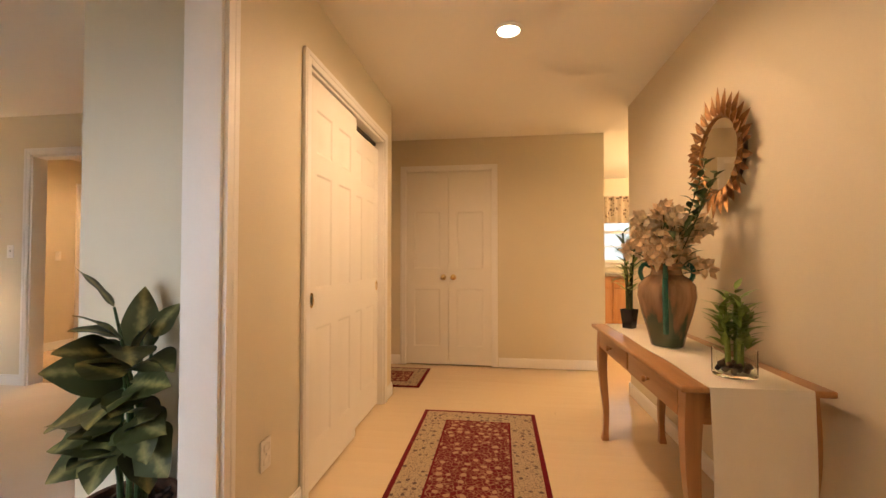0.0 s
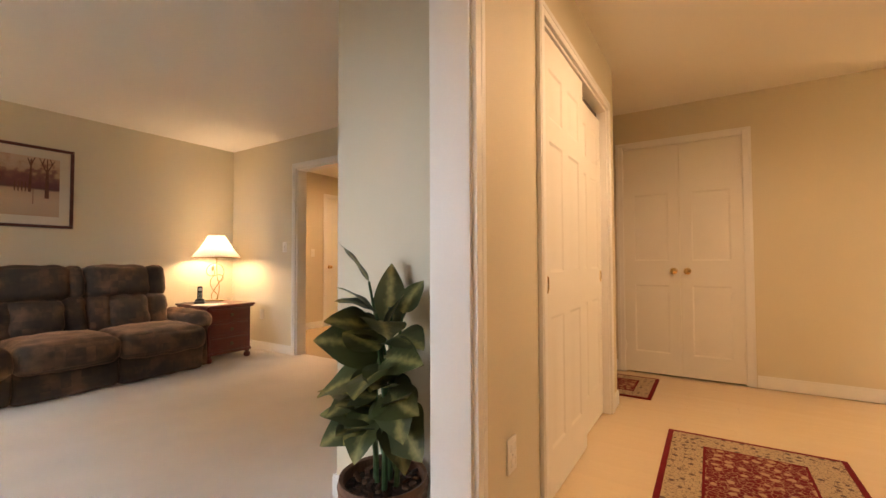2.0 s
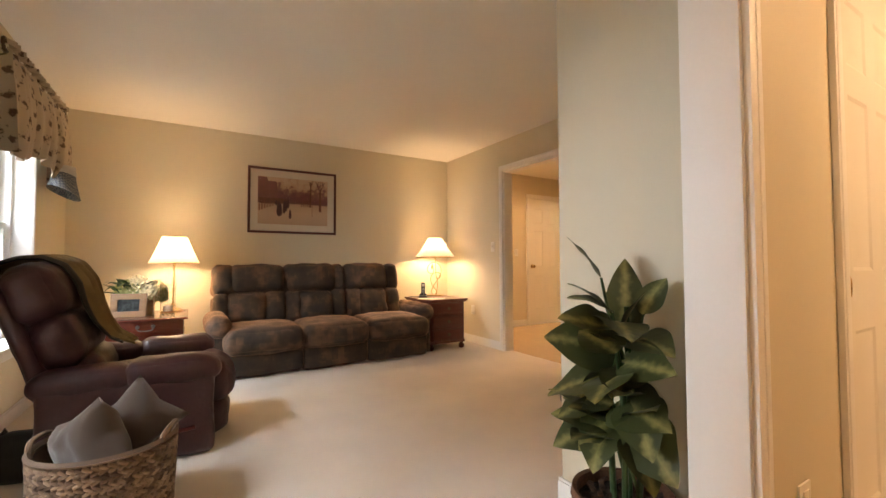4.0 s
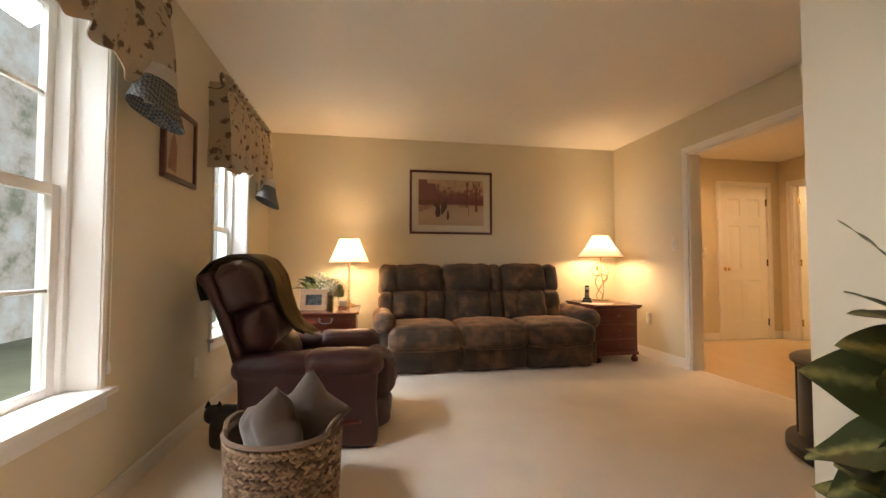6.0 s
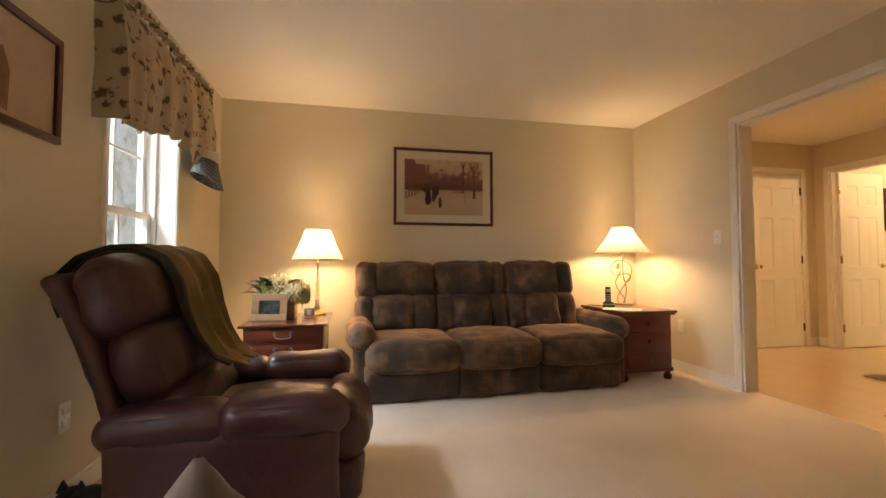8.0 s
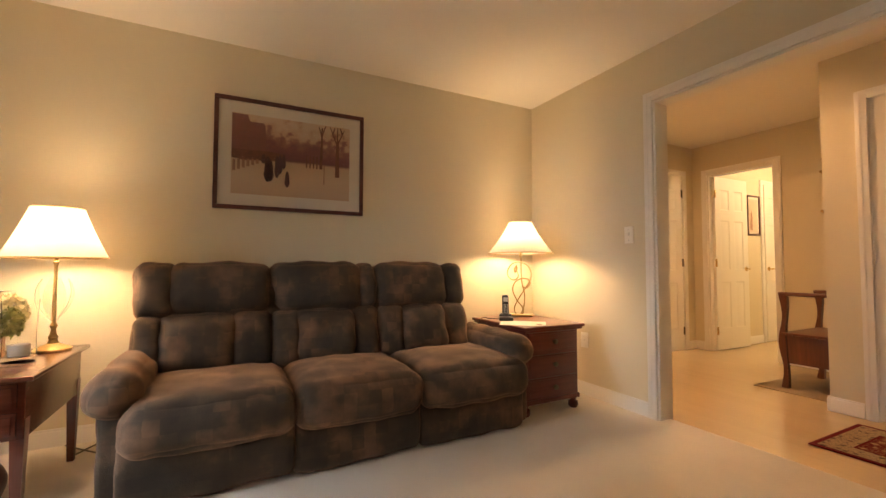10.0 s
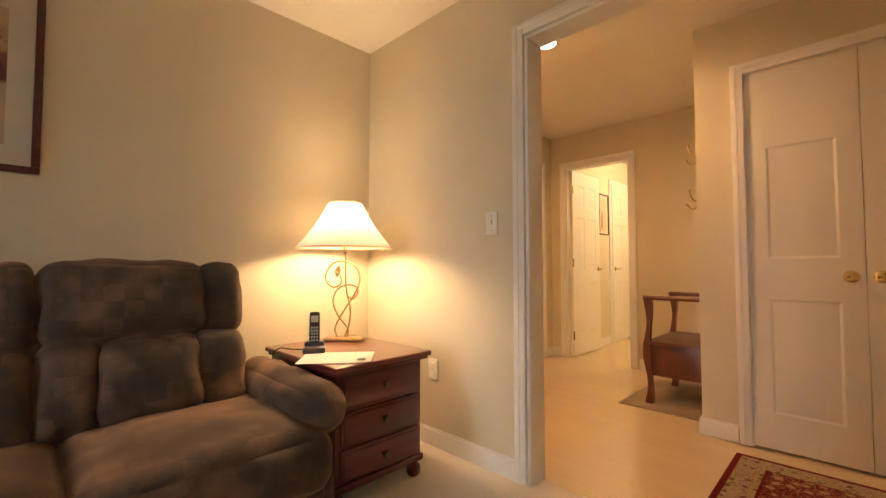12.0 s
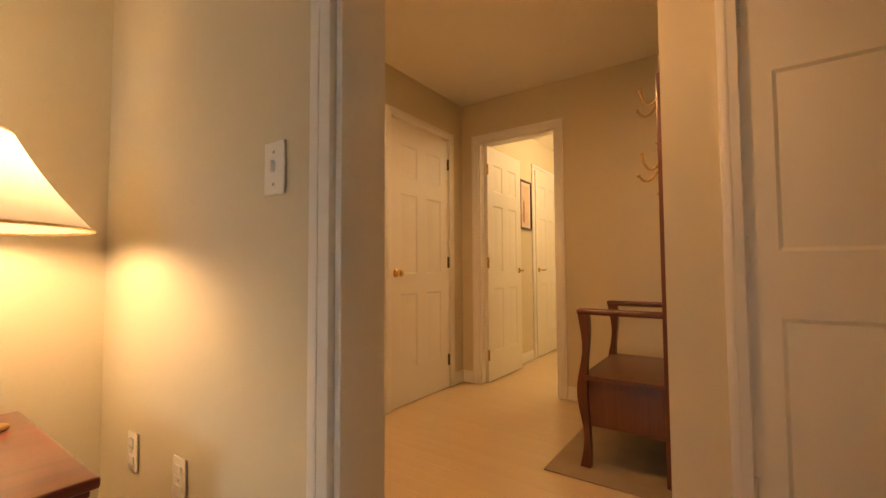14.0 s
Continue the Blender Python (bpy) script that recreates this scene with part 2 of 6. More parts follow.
def puff(x0, x1, y0, y1, z0, z1, r=0.06, n=12, bulge=(0.0, 0.0, 0.0), wrinkle=0.0, seed=0.0):
    """A stuffed block: round edges, faces that bulge, and slight folds."""
    bm = bmesh.new()
    c = Vector(((x0 + x1) / 2, (y0 + y1) / 2, (z0 + z1) / 2))
    h = Vector(((x1 - x0) / 2, (y1 - y0) / 2, (z1 - z0) / 2))
    r = min(r, h.x * 0.98, h.y * 0.98, h.z * 0.98)
    for ax in range(3):
        for sg in (-1, 1):
            grid = []
            for i in range(n + 1):
                row = []
                for j in range(n + 1):
                    p = [0, 0, 0]
                    p[ax] = sg
                    p[(ax + 1) % 3] = math.sin((2 * i / n - 1) * math.pi / 2)
                    p[(ax + 2) % 3] = math.sin((2 * j / n - 1) * math.pi / 2)
                    q = Vector((p[0] * h.x, p[1] * h.y, p[2] * h.z))
                    inner = Vector([max(-(h[k] - r), min(h[k] - r, q[k])) for k in range(3)])
                    d = q - inner
                    d = d.normalized() if d.length > 1e-9 else Vector((0, 0, 0))
                    o = inner + d * r
                    for k in range(3):
                        u, w = p[(k + 1) % 3], p[(k + 2) % 3]
                        o[k] += bulge[k] * p[k] * (1 - u * u) * (1 - w * w)
                    if wrinkle:
                        s = (o + c) * 9 + Vector((seed, seed * 0.7, seed * 1.3))
                        o += d * wrinkle * (noise.noise(s) + 0.3 * noise.noise(s * 2.7)) if d.length else Vector((0, 0, 0))
                    row.append(bm.verts.new(o + c))
                grid.append(row)
            for i in range(n):
                for j in range(n):
                    f = (grid[i][j], grid[i + 1][j], grid[i + 1][j + 1], grid[i][j + 1])
                    bm.faces.new(f if sg > 0 else f[::-1])
    bmesh.ops.remove_doubles(bm, verts=bm.verts[:], dist=1e-5)
    return bm


def tube(points, r, seg=8, taper=None):
    """A round bar along a smooth line through the points."""
    pts = [Vector(p) for p in points]
    line = []
    for i in range(len(pts) - 1):
        a, b = pts[max(i - 1, 0)], pts[min(i + 2, len(pts) - 1)]
        p, q = pts[i], pts[i + 1]
        steps = 5 if len(pts) > 2 else 1
        for s in range(steps):
            t = s / steps
            line.append(0.5 * ((2 * p) + (q - a) * t + (2 * a - 5 * p + 4 * q - b) * t * t + (3 * p - a - 3 * q + b) * t ** 3))
    line.append(pts[-1])
    bm = bmesh.new()
    rings, side = [], None
    for i, p in enumerate(line):
        d = (line[min(i + 1, len(line) - 1)] - line[max(i - 1, 0)]).normalized()
        if side is None:
            side = d.orthogonal().normalized()
        side = (side - d * side.dot(d)).normalized()
        up = d.cross(side)
        k = r if taper is None else r + (taper - r) * i / (len(line) - 1)
        rings.append([bm.verts.new(p + (side * math.cos(a) + up * math.sin(a)) * k) for a in [2 * math.pi * j / seg for j in range(seg)]])
    for a, b in zip(rings, rings[1:]):
        for j in range(seg):
            bm.faces.new((a[j], a[(j + 1) % seg], b[(j + 1) % seg], b[j]))
    bm.faces.new(rings[0][::-1])
    bm.faces.new(rings[-1])
    return bm


def ring(r, t, z, seg=40):
    bm = bmesh.new()
    rr = []
    for i in range(seg):
        a = 2 * math.pi * i / seg
        rr.append([bm.verts.new(((r + t * math.cos(b)) * math.cos(a), (r + t * math.cos(b)) * math.sin(a), z + t * math.sin(b))) for b in (0, math.pi / 2, math.pi, 3 * math.pi / 2)])
    for i in range(seg):
        a, b = rr[i], rr[(i + 1) % seg]
        for k in range(4):
            bm.faces.new((a[k], b[k], b[(k + 1) % 4], a[(k + 1) % 4]))
    return bm


def join(*bms):
    out = bmesh.new()
    for b in bms:
        me = bpy.data.meshes.new("tmp")
        b.to_mesh(me)
        out.from_mesh(me)
        b.free()
        bpy.data.meshes.remove(me)
    return out


def moved(bm, m):
    bmesh.ops.transform(bm, matrix=m, verts=bm.verts[:])
    return bm


def mesh_of(name, bm, material, smooth=None):
    bmesh.ops.recalc_face_normals(bm, faces=bm.faces[:])
    me = bpy.data.meshes.new(name)
    bm.to_mesh(me)
    bm.free()
    if material:
        me.materials.append(material)
    if smooth is not None:
        me.polygons.foreach_set("use_smooth", [True] * len(me.polygons))
        me.set_sharp_from_angle(angle=radians(smooth))
    return me


def part(name, bm, material, parent, label="", smooth=35):
    ob = new(name, mesh_of(name, bm, material, smooth))
    ob.parent = parent
    return tagged(ob, label)


def thing(name, label, category, m=None, group=""):
    ob = new(name)
    ob.empty_display_size = 0.1
    if m is not None:
        ob.matrix_world = m
    return tagged(ob, label, category, group)


def single(name, bm, material, label, category, m=None, group="", smooth=35):
    ob = new(name, mesh_of(name, bm, material, smooth))
    if m is not None:
        ob.matrix_world = m
    return tagged(ob, label, category, group)


def structure(name, bm, material, label, category, smooth=35):
    return tagged(new(name, mesh_of(name, bm, material, smooth)), label, category, "", "structure")


# ---- large structure ----
H = 2.385


def wall(name, axis, a0, a1, b0, b1, holes=(), label="beige painted plaster wall", top=H):
    """A wall along x or y from a0 to a1, b0 to b1 thick, with openings (from, to, sill, head)."""
    bm = bmesh.new()

    def put(p, q, z0, z1):
        if q - p > 1e-4 and z1 - z0 > 1e-4:
            if axis == "x":
                box(bm, p, q, b0, b1, z0, z1)
            else:
                box(bm, b0, b1, p, q, z0, z1)

    at = a0
    for p, q, z0, z1 in sorted(holes):
        put(at, p, 0, top)
        put(p, q, 0, z0)
        put(p, q, z1, top)
        at = q
    put(at, a1, 0, top)
    return structure(name, bm, PAINT, label, "wall")


W1 = (-2.49, -1.68, 0.49, 2.0)
W2 = (-4.42, -3.63, 0.49, 2.0)
wall("wall_south", "x", -5.43, 1.22, -1.02, -0.80, [W1, W2], "beige painted wall with two deep-set windows")
wall("wall_west", "y", -0.80, 3.18, -5.43, -5.30, (), "beige painted wall behind the sofa")
wall("wall_hall_west", "y", 3.18, 5.72, -5.55, -5.42, [(4.79, 5.51, 0, 2.03)])
wall("wall_north", "x", -5.42, -1.00, 3.18, 3.295, [(-4.09, -2.89, 0, 2.03)], "beige wall with a wide cased opening to the hall")
wall("wall_closet_front", "y", -0.80, 3.40, -1.00, -0.87, [(-0.45, 1.26, 0, 2.06), (1.865, 3.16, 0, 2.03)], "beige wall with closet and cased opening")
wall("wall_closet_south", "x", -1.67, -1.00, 1.50, 1.60, (), "pale wall facing the windows behind the plant")
wall("wall_closet_west", "y", 1.60, 3.18, -1.67, -1.57)
wall("wall_closet_north", "x", -1.67, -1.00, 3.295, 3.40)
wall("wall_hall_north", "x", -3.69, 1.065, 4.385, 4.50, [(-3.45, -2.54, 0, 2.04), (-0.968, -0.058, 0, 2.04)])
# Unseen slab added behind door_5 to keep outdoor light from its gaps.
wall("light_blocker_door_5", "y", 4.70, 5.60, -5.66, -5.56)
wall("wall_hall_nook", "y", 4.50, 5.72, -3.69, -3.58)
wall("wall_hall_end", "x", -5.55, -3.58, 5.72, 5.83, [(-5.25, -4.575, 0, 2.03)])
wall("wall_foyer_east", "y", -0.80, 3.66, 1.09, 1.21, (), "beige wall behind the console table and mirror")
wall("wall_back_room_west", "y", 5.83, 9.0, -5.50, -5.27)
wall("wall_back_room_east", "y", 5.83, 9.0, -3.3, -3.2)
wall("wall_back_room_north", "x", -5.5, -3.2, 9.0, 9.1)
wall("wall_closet_back", "x", -3.58, 1.065, 5.1, 5.2)
wall("wall_kitchen_west", "y", 4.50, 6.9, 1.0, 1.065)
wall("wall_kitchen_north", "x", 1.0, 5.1, 6.9, 7.0, [(1.55, 2.85, 1.06, 2.0)])
wall("wall_kitchen_east", "y", 3.5, 7.0, 5.0, 5.1)
wall("wall_kitchen_south", "x", 1.21, 5.1, 3.54, 3.66)

structure("ceiling", block(-5.6, 5.2, -1.02, 9.1, H, H + 0.1), CEIL, "cream painted flat ceiling", "ceiling")
structure("floor", block(-5.6, 5.2, -1.02, 9.1, -0.12, -0.012), MAPLE, "light maple floor under the boards", "floor")
structure("carpet", block(-5.30, -0.935, -0.80, 3.27, -0.011, 0.004), CARPET, "cream wall-to-wall carpet in the living room", "carpet")


def trim(name, boxes, label, category="trim", bev=0.004, material=WHITE):
    bm = join(*[block(*b, bev) for b in boxes])
    return structure(name, bm, material, label, category)


def casing(name, axis, a0, a1, face, out, top, w=0.06, t=0.018, label="white painted door casing"):
    """Moulded casing round an opening on one face of a wall; out is the side on which it stands proud."""
    bms = []
    for d, k in ((0.0, t), (0.030, t + 0.0025)):
        f0, f1 = sorted((face, face + out * k))
        w1 = w - 0.012 if d else w
        for s in ((a0 - w1, a0 - d, 0, top + w1), (a1 + d, a1 + w1, 0, top + w1), (a0 - d, a1 + d, top + d, top + w1)):
            if axis == "x":
                bms.append(block(s[0], s[1], f0, f1, s[2], s[3], 0.004))
            else:
                bms.append(block(f0, f1, s[0], s[1], s[2], s[3], 0.004))
    return structure(name, join(*bms), WHITE, label, "door casing")


def jamb(name, axis, a0, a1, b0, b1, top, t=0.016):
    """The lining of an opening."""
    bms = []
    for s in ((a0, a0 + t, 0, top), (a1 - t, a1, 0, top), (a0 + t, a1 - t, top - t, top)):
        if axis == "x":
            bms.append(block(s[0], s[1], b0 - 0.002, b1 + 0.002, s[2], s[3], 0.002))
        else:
            bms.append(block(b0 - 0.002, b1 + 0.002, s[0], s[1], s[2], s[3], 0.002))
    return structure(name, join(*bms), WHITE, "white painted opening lining", "door jamb")


casing("casing_1", "x", -4.09, -2.89, 3.18, -1, 2.03)
casing("casing_2", "x", -4.09, -2.89, 3.295, 1, 2.03)
jamb("jamb_1", "x", -4.09, -2.89, 3.18, 3.295, 2.03)
casing("casing_3", "y", -0.45, 1.26, -0.87, 1, 2.06)
casing("casing_4", "y", -0.45, 1.26, -1.00, -1, 2.06)
jamb("jamb_2", "y", -0.45, 1.26, -1.00, -0.87, 2.06)
casing("casing_5", "y", 1.865, 3.16, -0.87, 1, 2.03)
jamb("jamb_3", "y", 1.865, 3.16, -1.00, -0.87, 2.03)
casing("casing_6", "x", -0.968, -0.058, 4.385, -1, 2.04)
jamb("jamb_4", "x", -0.968, -0.058, 4.385, 4.50, 2.04, 0.004)
casing("casing_7", "x", -3.45, -2.54, 4.385, -1, 2.04)
jamb("jamb_5", "x", -3.45, -2.54, 4.385, 4.50, 2.04, 0.004)
casing("casing_8", "y", 4.79, 5.51, -5.42, 1, 2.03)
jamb("jamb_6", "y", 4.79, 5.51, -5.55, -5.42, 2.03, 0.004)
casing("casing_9", "x", -5.25, -4.575, 5.72, -1, 2.03)
jamb("jamb_7", "x", -5.25, -4.575, 5.72, 5.83, 2.03)
casing("casing_10", "y", 6.935, 7.61, -5.27, 1, 2.03)


def skirting(name, *runs):
    bms = []
    for x0, x1, y0, y1 in runs:
        bms.append(block(x0, x1, y0, y1, 0, 0.085, 0.003))
        g = 0.004
        bms.append(block(x0 + (g if x1 - x0 < 0.05 else 0), x1 - (g if x1 - x0 < 0.05 else 0), y0 + (g if y1 - y0 < 0.05 else 0), y1 - (g if y1 - y0 < 0.05 else 0), 0.085, 0.098, 0.002))
    return structure(name, join(*bms), WHITE, "white painted baseboard", "baseboard")


B = 0.014
skirting("baseboard_living", (-5.30, -5.30 + B, -0.80 + B, 3.18 - B), (-5.30, -1.0, -0.80, -0.80 + B), (-5.30, -4.15, 3.18 - B, 3.18), (-2.83, -1.67, 3.18 - B, 3.18),
         (-1.67 - B, -1.67, 1.50, 3.18 - B), (-1.67 - B, -1.0, 1.50 - B, 1.50))
skirting("baseboard_foyer", (-0.87, -0.87 + B, 1.32, 1.80), (-0.87, -0.87 + B, 3.225, 3.40), (1.09 - B, 1.09, -0.80, 3.66), (1.09 - B, 1.21, 3.66, 3.66 + B))
skirting("baseboard_hall", (-3.69, -3.515, 4.385 - B, 4.385), (-2.475, -1.03, 4.385 - B, 4.385), (0.007, 1.065 + B, 4.385 - B, 4.385), (1.065, 1.065 + B, 4.385, 6.3),
         (-3.69 - B, -3.69, 4.385 - B, 5.72), (-4.51, -3.69 - B, 5.72 - B, 5.72), (-5.42, -5.42 + B, 3.295, 4.725), (-5.42, -5.42 + B, 5.575, 5.72),
         (-5.42, -5.315, 5.72 - B, 5.72), (-5.42, -4.155, 3.295, 3.295 + B), (-2.825, -0.87, 3.40, 3.40 + B))
skirting("baseboard_back_room", (-5.27, -5.27 + B, 5.83, 6.87), (-5.27, -5.27 + B, 7.675, 9.0))


def raised_panel(w, h, t):
    """A raised door panel of thickness t, centred, in the x-z plane with its corner at the origin."""
    bm = bmesh.new()
    for sg in (-1, 1):
        loops = []
        for ins, y in ((0.0, t * 0.5), (0.012, t * 0.5 - 0.005), (0.020, t * 0.5 - 0.005), (0.050, t * 0.5 - 0.0012)):
            loops.append([bm.verts.new((x, sg * y, z)) for x, z in ((ins, ins), (w - ins, ins), (w - ins, h - ins), (ins, h - ins))])
        for a, b in zip(loops, loops[1:]):
            for i in range(4):
                bm.faces.new((a[i], a[(i + 1) % 4], b[(i + 1) % 4], b[i]))
        bm.faces.new(loops[-1])
    return bm


def door_leaf(name, w, h, t, cols, rows, label, m, stile=0.10, kind_part=None):
    """A panelled door leaf, hinged at its local origin, along +x. rows: (from, to) of panels."""
    leaf = thing(name, label, "door", m)
    tagged(leaf, kind="structure")
    inner = (w - stile * (cols + 1)) / cols
    bms = [block(i * (inner + stile), i * (inner + stile) + stile, -t / 2, t / 2, 0, h, 0.0) for i in range(cols + 1)]
    zs = [0.0] + [z for r in rows for z in r] + [h]
    for i in range(cols):
        x0 = stile + i * (inner + stile)
        for a, b in zip(zs[::2], zs[1::2]):
            bms.append(block(x0, x0 + inner, -t / 2, t / 2, a, b, 0.0))
    part("leaf_frame", join(*bms), DOORW, leaf)
    for i in range(cols):
        for a, b in rows:
            p = part("panel", raised_panel(inner, b - a, t), DOORW, leaf, smooth=20)
            p.location = (stile + i * (inner + stile), 0, a)
    return leaf


def knob(parent, x, z, side, t, material=BRASS):
    """A round door knob on its rose, standing out along side * y."""
    prof = [(0.0, 0.0), (0.030, 0.0), (0.030, 0.004), (0.022, 0.009), (0.010, 0.012), (0.010, 0.028), (0.020, 0.034), (0.027, 0.044), (0.025, 0.056), (0.014, 0.063), (0.0, 0.064)]
    k = part("door_knob", lathe(prof, 20), material, parent, "polished brass door knob")
    k.matrix_local = pose(x, side * t / 2, z, -90 * side)
    return k


def hinges(parent, x, side, t, h, material=BRASS):
    for z in (0.22, h / 2, h - 0.2):
        b = part("hinge", join(lathe([(0.007, z - 0.045), (0.007, z + 0.045)], 10, x, side * (t / 2 + 0.004)), block(x - 0.014, x + 0.014, side * t / 2 - 0.002, side * t / 2 + 0.002, z - 0.045, z + 0.045)), material, parent)


SIX = [(0.24, 0.78), (0.92, 1.50), (1.62, 1.86)]
TWO = [(0.185, 0.785), (1.0, 1.60)]
for x0, nm in ((-0.964, "door_1"), (-3.446, "door_2")):
    a = door_leaf(nm, 0.4495, 2.025, 0.034, 1, TWO, "white two-panel closet door leaf, closed", pose(x0, 4.402, 0.010), 0.085)
    knob(a, 0.4495 - 0.05, 0.91, -1, 0.034)
    hinges(a, 0.0, -1, 0.034, 2.02, DOORW)
    b = door_leaf(nm + "_pair", 0.4495, 2.025, 0.034, 1, TWO, "white two-panel closet door leaf, closed", pose(x0 + 0.902, 4.402, 0.010, 0, 0, 180), 0.085)
    knob(b, 0.4495 - 0.05, 0.91, 1, 0.034)
    hinges(b, 0.0, 1, 0.034, 2.02, DOORW)
s1 = door_leaf("door_3", 0.67, 1.985, 0.030, 2, [(0.20, 0.76), (0.95, 1.52), (1.62, 1.84)], "white six-panel sliding closet door", pose(-0.886, 1.869, 0.012, 0, 0, 90), 0.095)
s2 = door_leaf("door_4", 0.67, 1.945, 0.030, 2, [(0.20, 0.76), (0.95, 1.52), (1.62, 1.82)], "white six-panel sliding closet door on the rear track", pose(-0.926, 2.485, 0.012, 0, 0, 90), 0.095)
for s, z in ((s1, 0.90), (s2, 0.90)):
    for x in (0.045,) if s is s1 else (0.62,):
        q = part("finger_pull", lathe([(0.0, -0.004), (0.016, -0.003), (0.026, 0.003), (0.028, 0.004), (0.028, 0.0)], 20), BRASS, s, "brass oval finger pull")
        q.matrix_local = pose(x, -0.015, z, 90) @ Matrix.Diagonal((0.7, 1.3, 1, 1))
structure("closet_track", block(-0.985, -0.93, 1.88, 3.145, 1.99, 2.012), IRON, "dark metal sliding door track", "track")
d5 = door_leaf("door_5", 0.712, 2.023, 0.035, 2, SIX, "white six-panel door, closed", pose(-5.440, 4.794, 0.001, 0, 0, 90), 0.105)
knob(d5, 0.06, 0.93, -1, 0.035)
hinges(d5, 0.712, -1, 0.035, 2.02, IRON)
d6 = door_leaf("door_6", 0.645, 2.005, 0.035, 2, SIX, "white six-panel door standing open", pose(-5.218, 5.78, 0.008, 0, 0, 89), 0.10)
hinges(d6, 0.0, -1, 0.035, 2.0, BRASS)
d7 = door_leaf("door_7", 0.665, 2.02, 0.035, 2, SIX, "white six-panel door in the back room, closed", pose(-5.262, 6.94, 0.008, 0, 0, 90), 0.10)
for d, x in ((d6, 0.59), (d7, 0.06)):
    lv = part("lever_handle", join(lathe([(0.0, 0.0), (0.026, 0.0), (0.026, 0.006), (0.009, 0.01), (0.009, 0.045), (0.0, 0.046)], 16), tube([(0, 0, 0.04), (-0.05 if d is d6 else 0.05, 0, 0.045), (-0.10 if d is d6 else 0.10, 0.005, 0.042)], 0.008)), BRASS, d, "brass lever handle")
    lv.matrix_local = pose(x, -0.0175, 0.93, 90)

# ---- living room: windows and their dressing ----
PANE = glass("window_glass", (0.97, 0.99, 1.0), 0.0, True)


def double_hung(name, x0, x1, z0, z1, yin, yout, label, nx=2, nz=2):
    """A white double-hung window set deep in a wall that faces +y."""
    w = thing(name, label, "window")
    tagged(w, kind="structure")
    ys = yin - 0.115
    lin = [block(x0, x0 + 0.018, yout, yin + 0.004, z0, z1, 0.003), block(x1 - 0.018, x1, yout, yin + 0.004, z0, z1, 0.003), block(x0 + 0.018, x1 - 0.018, yout, yin + 0.004, z1 - 0.018, z1, 0.003)]
    for a in (x0 + 0.018, x1 - 0.018 - 0.03):
        lin.append(block(a, a + 0.03, ys - 0.06, ys + 0.012, z0, z1 - 0.018, 0.004))
    for a in (x0 - 0.016, x1 - 0.012):
        lin.append(block(a, a + 0.028, yin, yin + 0.012, z0, z1 + 0.02, 0.004))
    part("window_frame", join(*lin), WHITE, w)
    part("window_sill", join(block(x0 - 0.05, x1 + 0.05, yout, yin + 0.045, z0 - 0.018, z0 + 0.007, 0.006), block(x0 - 0.03, x1 + 0.03, yin, yin + 0.014, z0 - 0.08, z0 - 0.018, 0.004)), WHITE, w, "white painted window sill")
    zm = (z0 + z1) / 2 + 0.03
    for nm, a, b, y in (("lower_sash", z0, zm, ys - 0.008), ("upper_sash", zm - 0.035, z1 - 0.018, ys - 0.04)):
        xa, xb, t, f = x0 + 0.048, x1 - 0.048, 0.028, 0.042
        fr = [block(xa, xa + f, y - t, y, a, b, 0.004), block(xb - f, xb, y - t, y, a, b, 0.004), block(xa + f, xb - f, y - t, y, a, a + f, 0.004), block(xa + f, xb - f, y - t, y, b - f, b, 0.004)]
        s = part(nm, join(*fr), WHITE, w, "white double-hung window sash")
        for i in range(1, nx):
            x = xa + f + (xb - xa - 2 * f) * i / nx
            part("muntin", block(x - 0.008, x + 0.008, y - t + 0.006, y - 0.004, a + f, b - f, 0.003), WHITE, s)
        for i in range(1, nz):
            z = a + f + (b - a - 2 * f) * i / nz
            part("muntin", block(xa + f, xb - f, y - t + 0.007, y - 0.005, z - 0.008, z + 0.008, 0.003), WHITE, s)
        g = part("pane", block(xa + f, xb - f, y - t / 2 - 0.002, y - t / 2 + 0.002, a + f, b - f), PANE, s)
        g.visible_shadow = False
    return w


double_hung("window_1", *W1, -0.80, -1.02, "white double-hung window with a deep white reveal")
double_hung("window_2", *W2, -0.80, -1.02, "white double-hung window beside the recliner")


def window_light(name, strength, seed):
    """A pale overcast garden: sky light broken by bare branches."""
    m = bpy.data.materials.new(name)
    m.use_nodes = True
    n, l = m.node_tree.nodes, m.node_tree.links
    co, no, fi, ramp = n.new("ShaderNodeTexCoord"), n.new("ShaderNodeTexNoise"), n.new("ShaderNodeTexNoise"), n.new("ShaderNodeValToRGB")
    mp = n.new("ShaderNodeMapping")
    mp.inputs["Location"].default_value = (seed, 0, seed)
    l.new(co.outputs["Object"], mp.inputs[0])
    no.inputs["Scale"].default_value, no.inputs["Detail"].default_value = 1.5, 8
    no.inputs["Roughness"].default_value = 0.7
    l.new(mp.outputs[0], no.inputs["Vector"])
    e = ramp.color_ramp.elements
    e[0].position, e[1].position = 0.36, 0.62
    e[0].color, e[1].color = (0.30, 0.35, 0.28, 1), (0.80, 0.91, 1.0, 1)
    mid = e.new(0.47)
    mid.color = (0.68, 0.68, 0.66, 1)
    l.new(no.outputs[0], ramp.inputs[0])
    b = n["Principled BSDF"]
    b.inputs["Base Color"].default_value = (0, 0, 0, 1)
    l.new(ramp.outputs[0], b.inputs["Emission Color"])
    b.inputs["Emission Strength"].default_value = strength
    return m


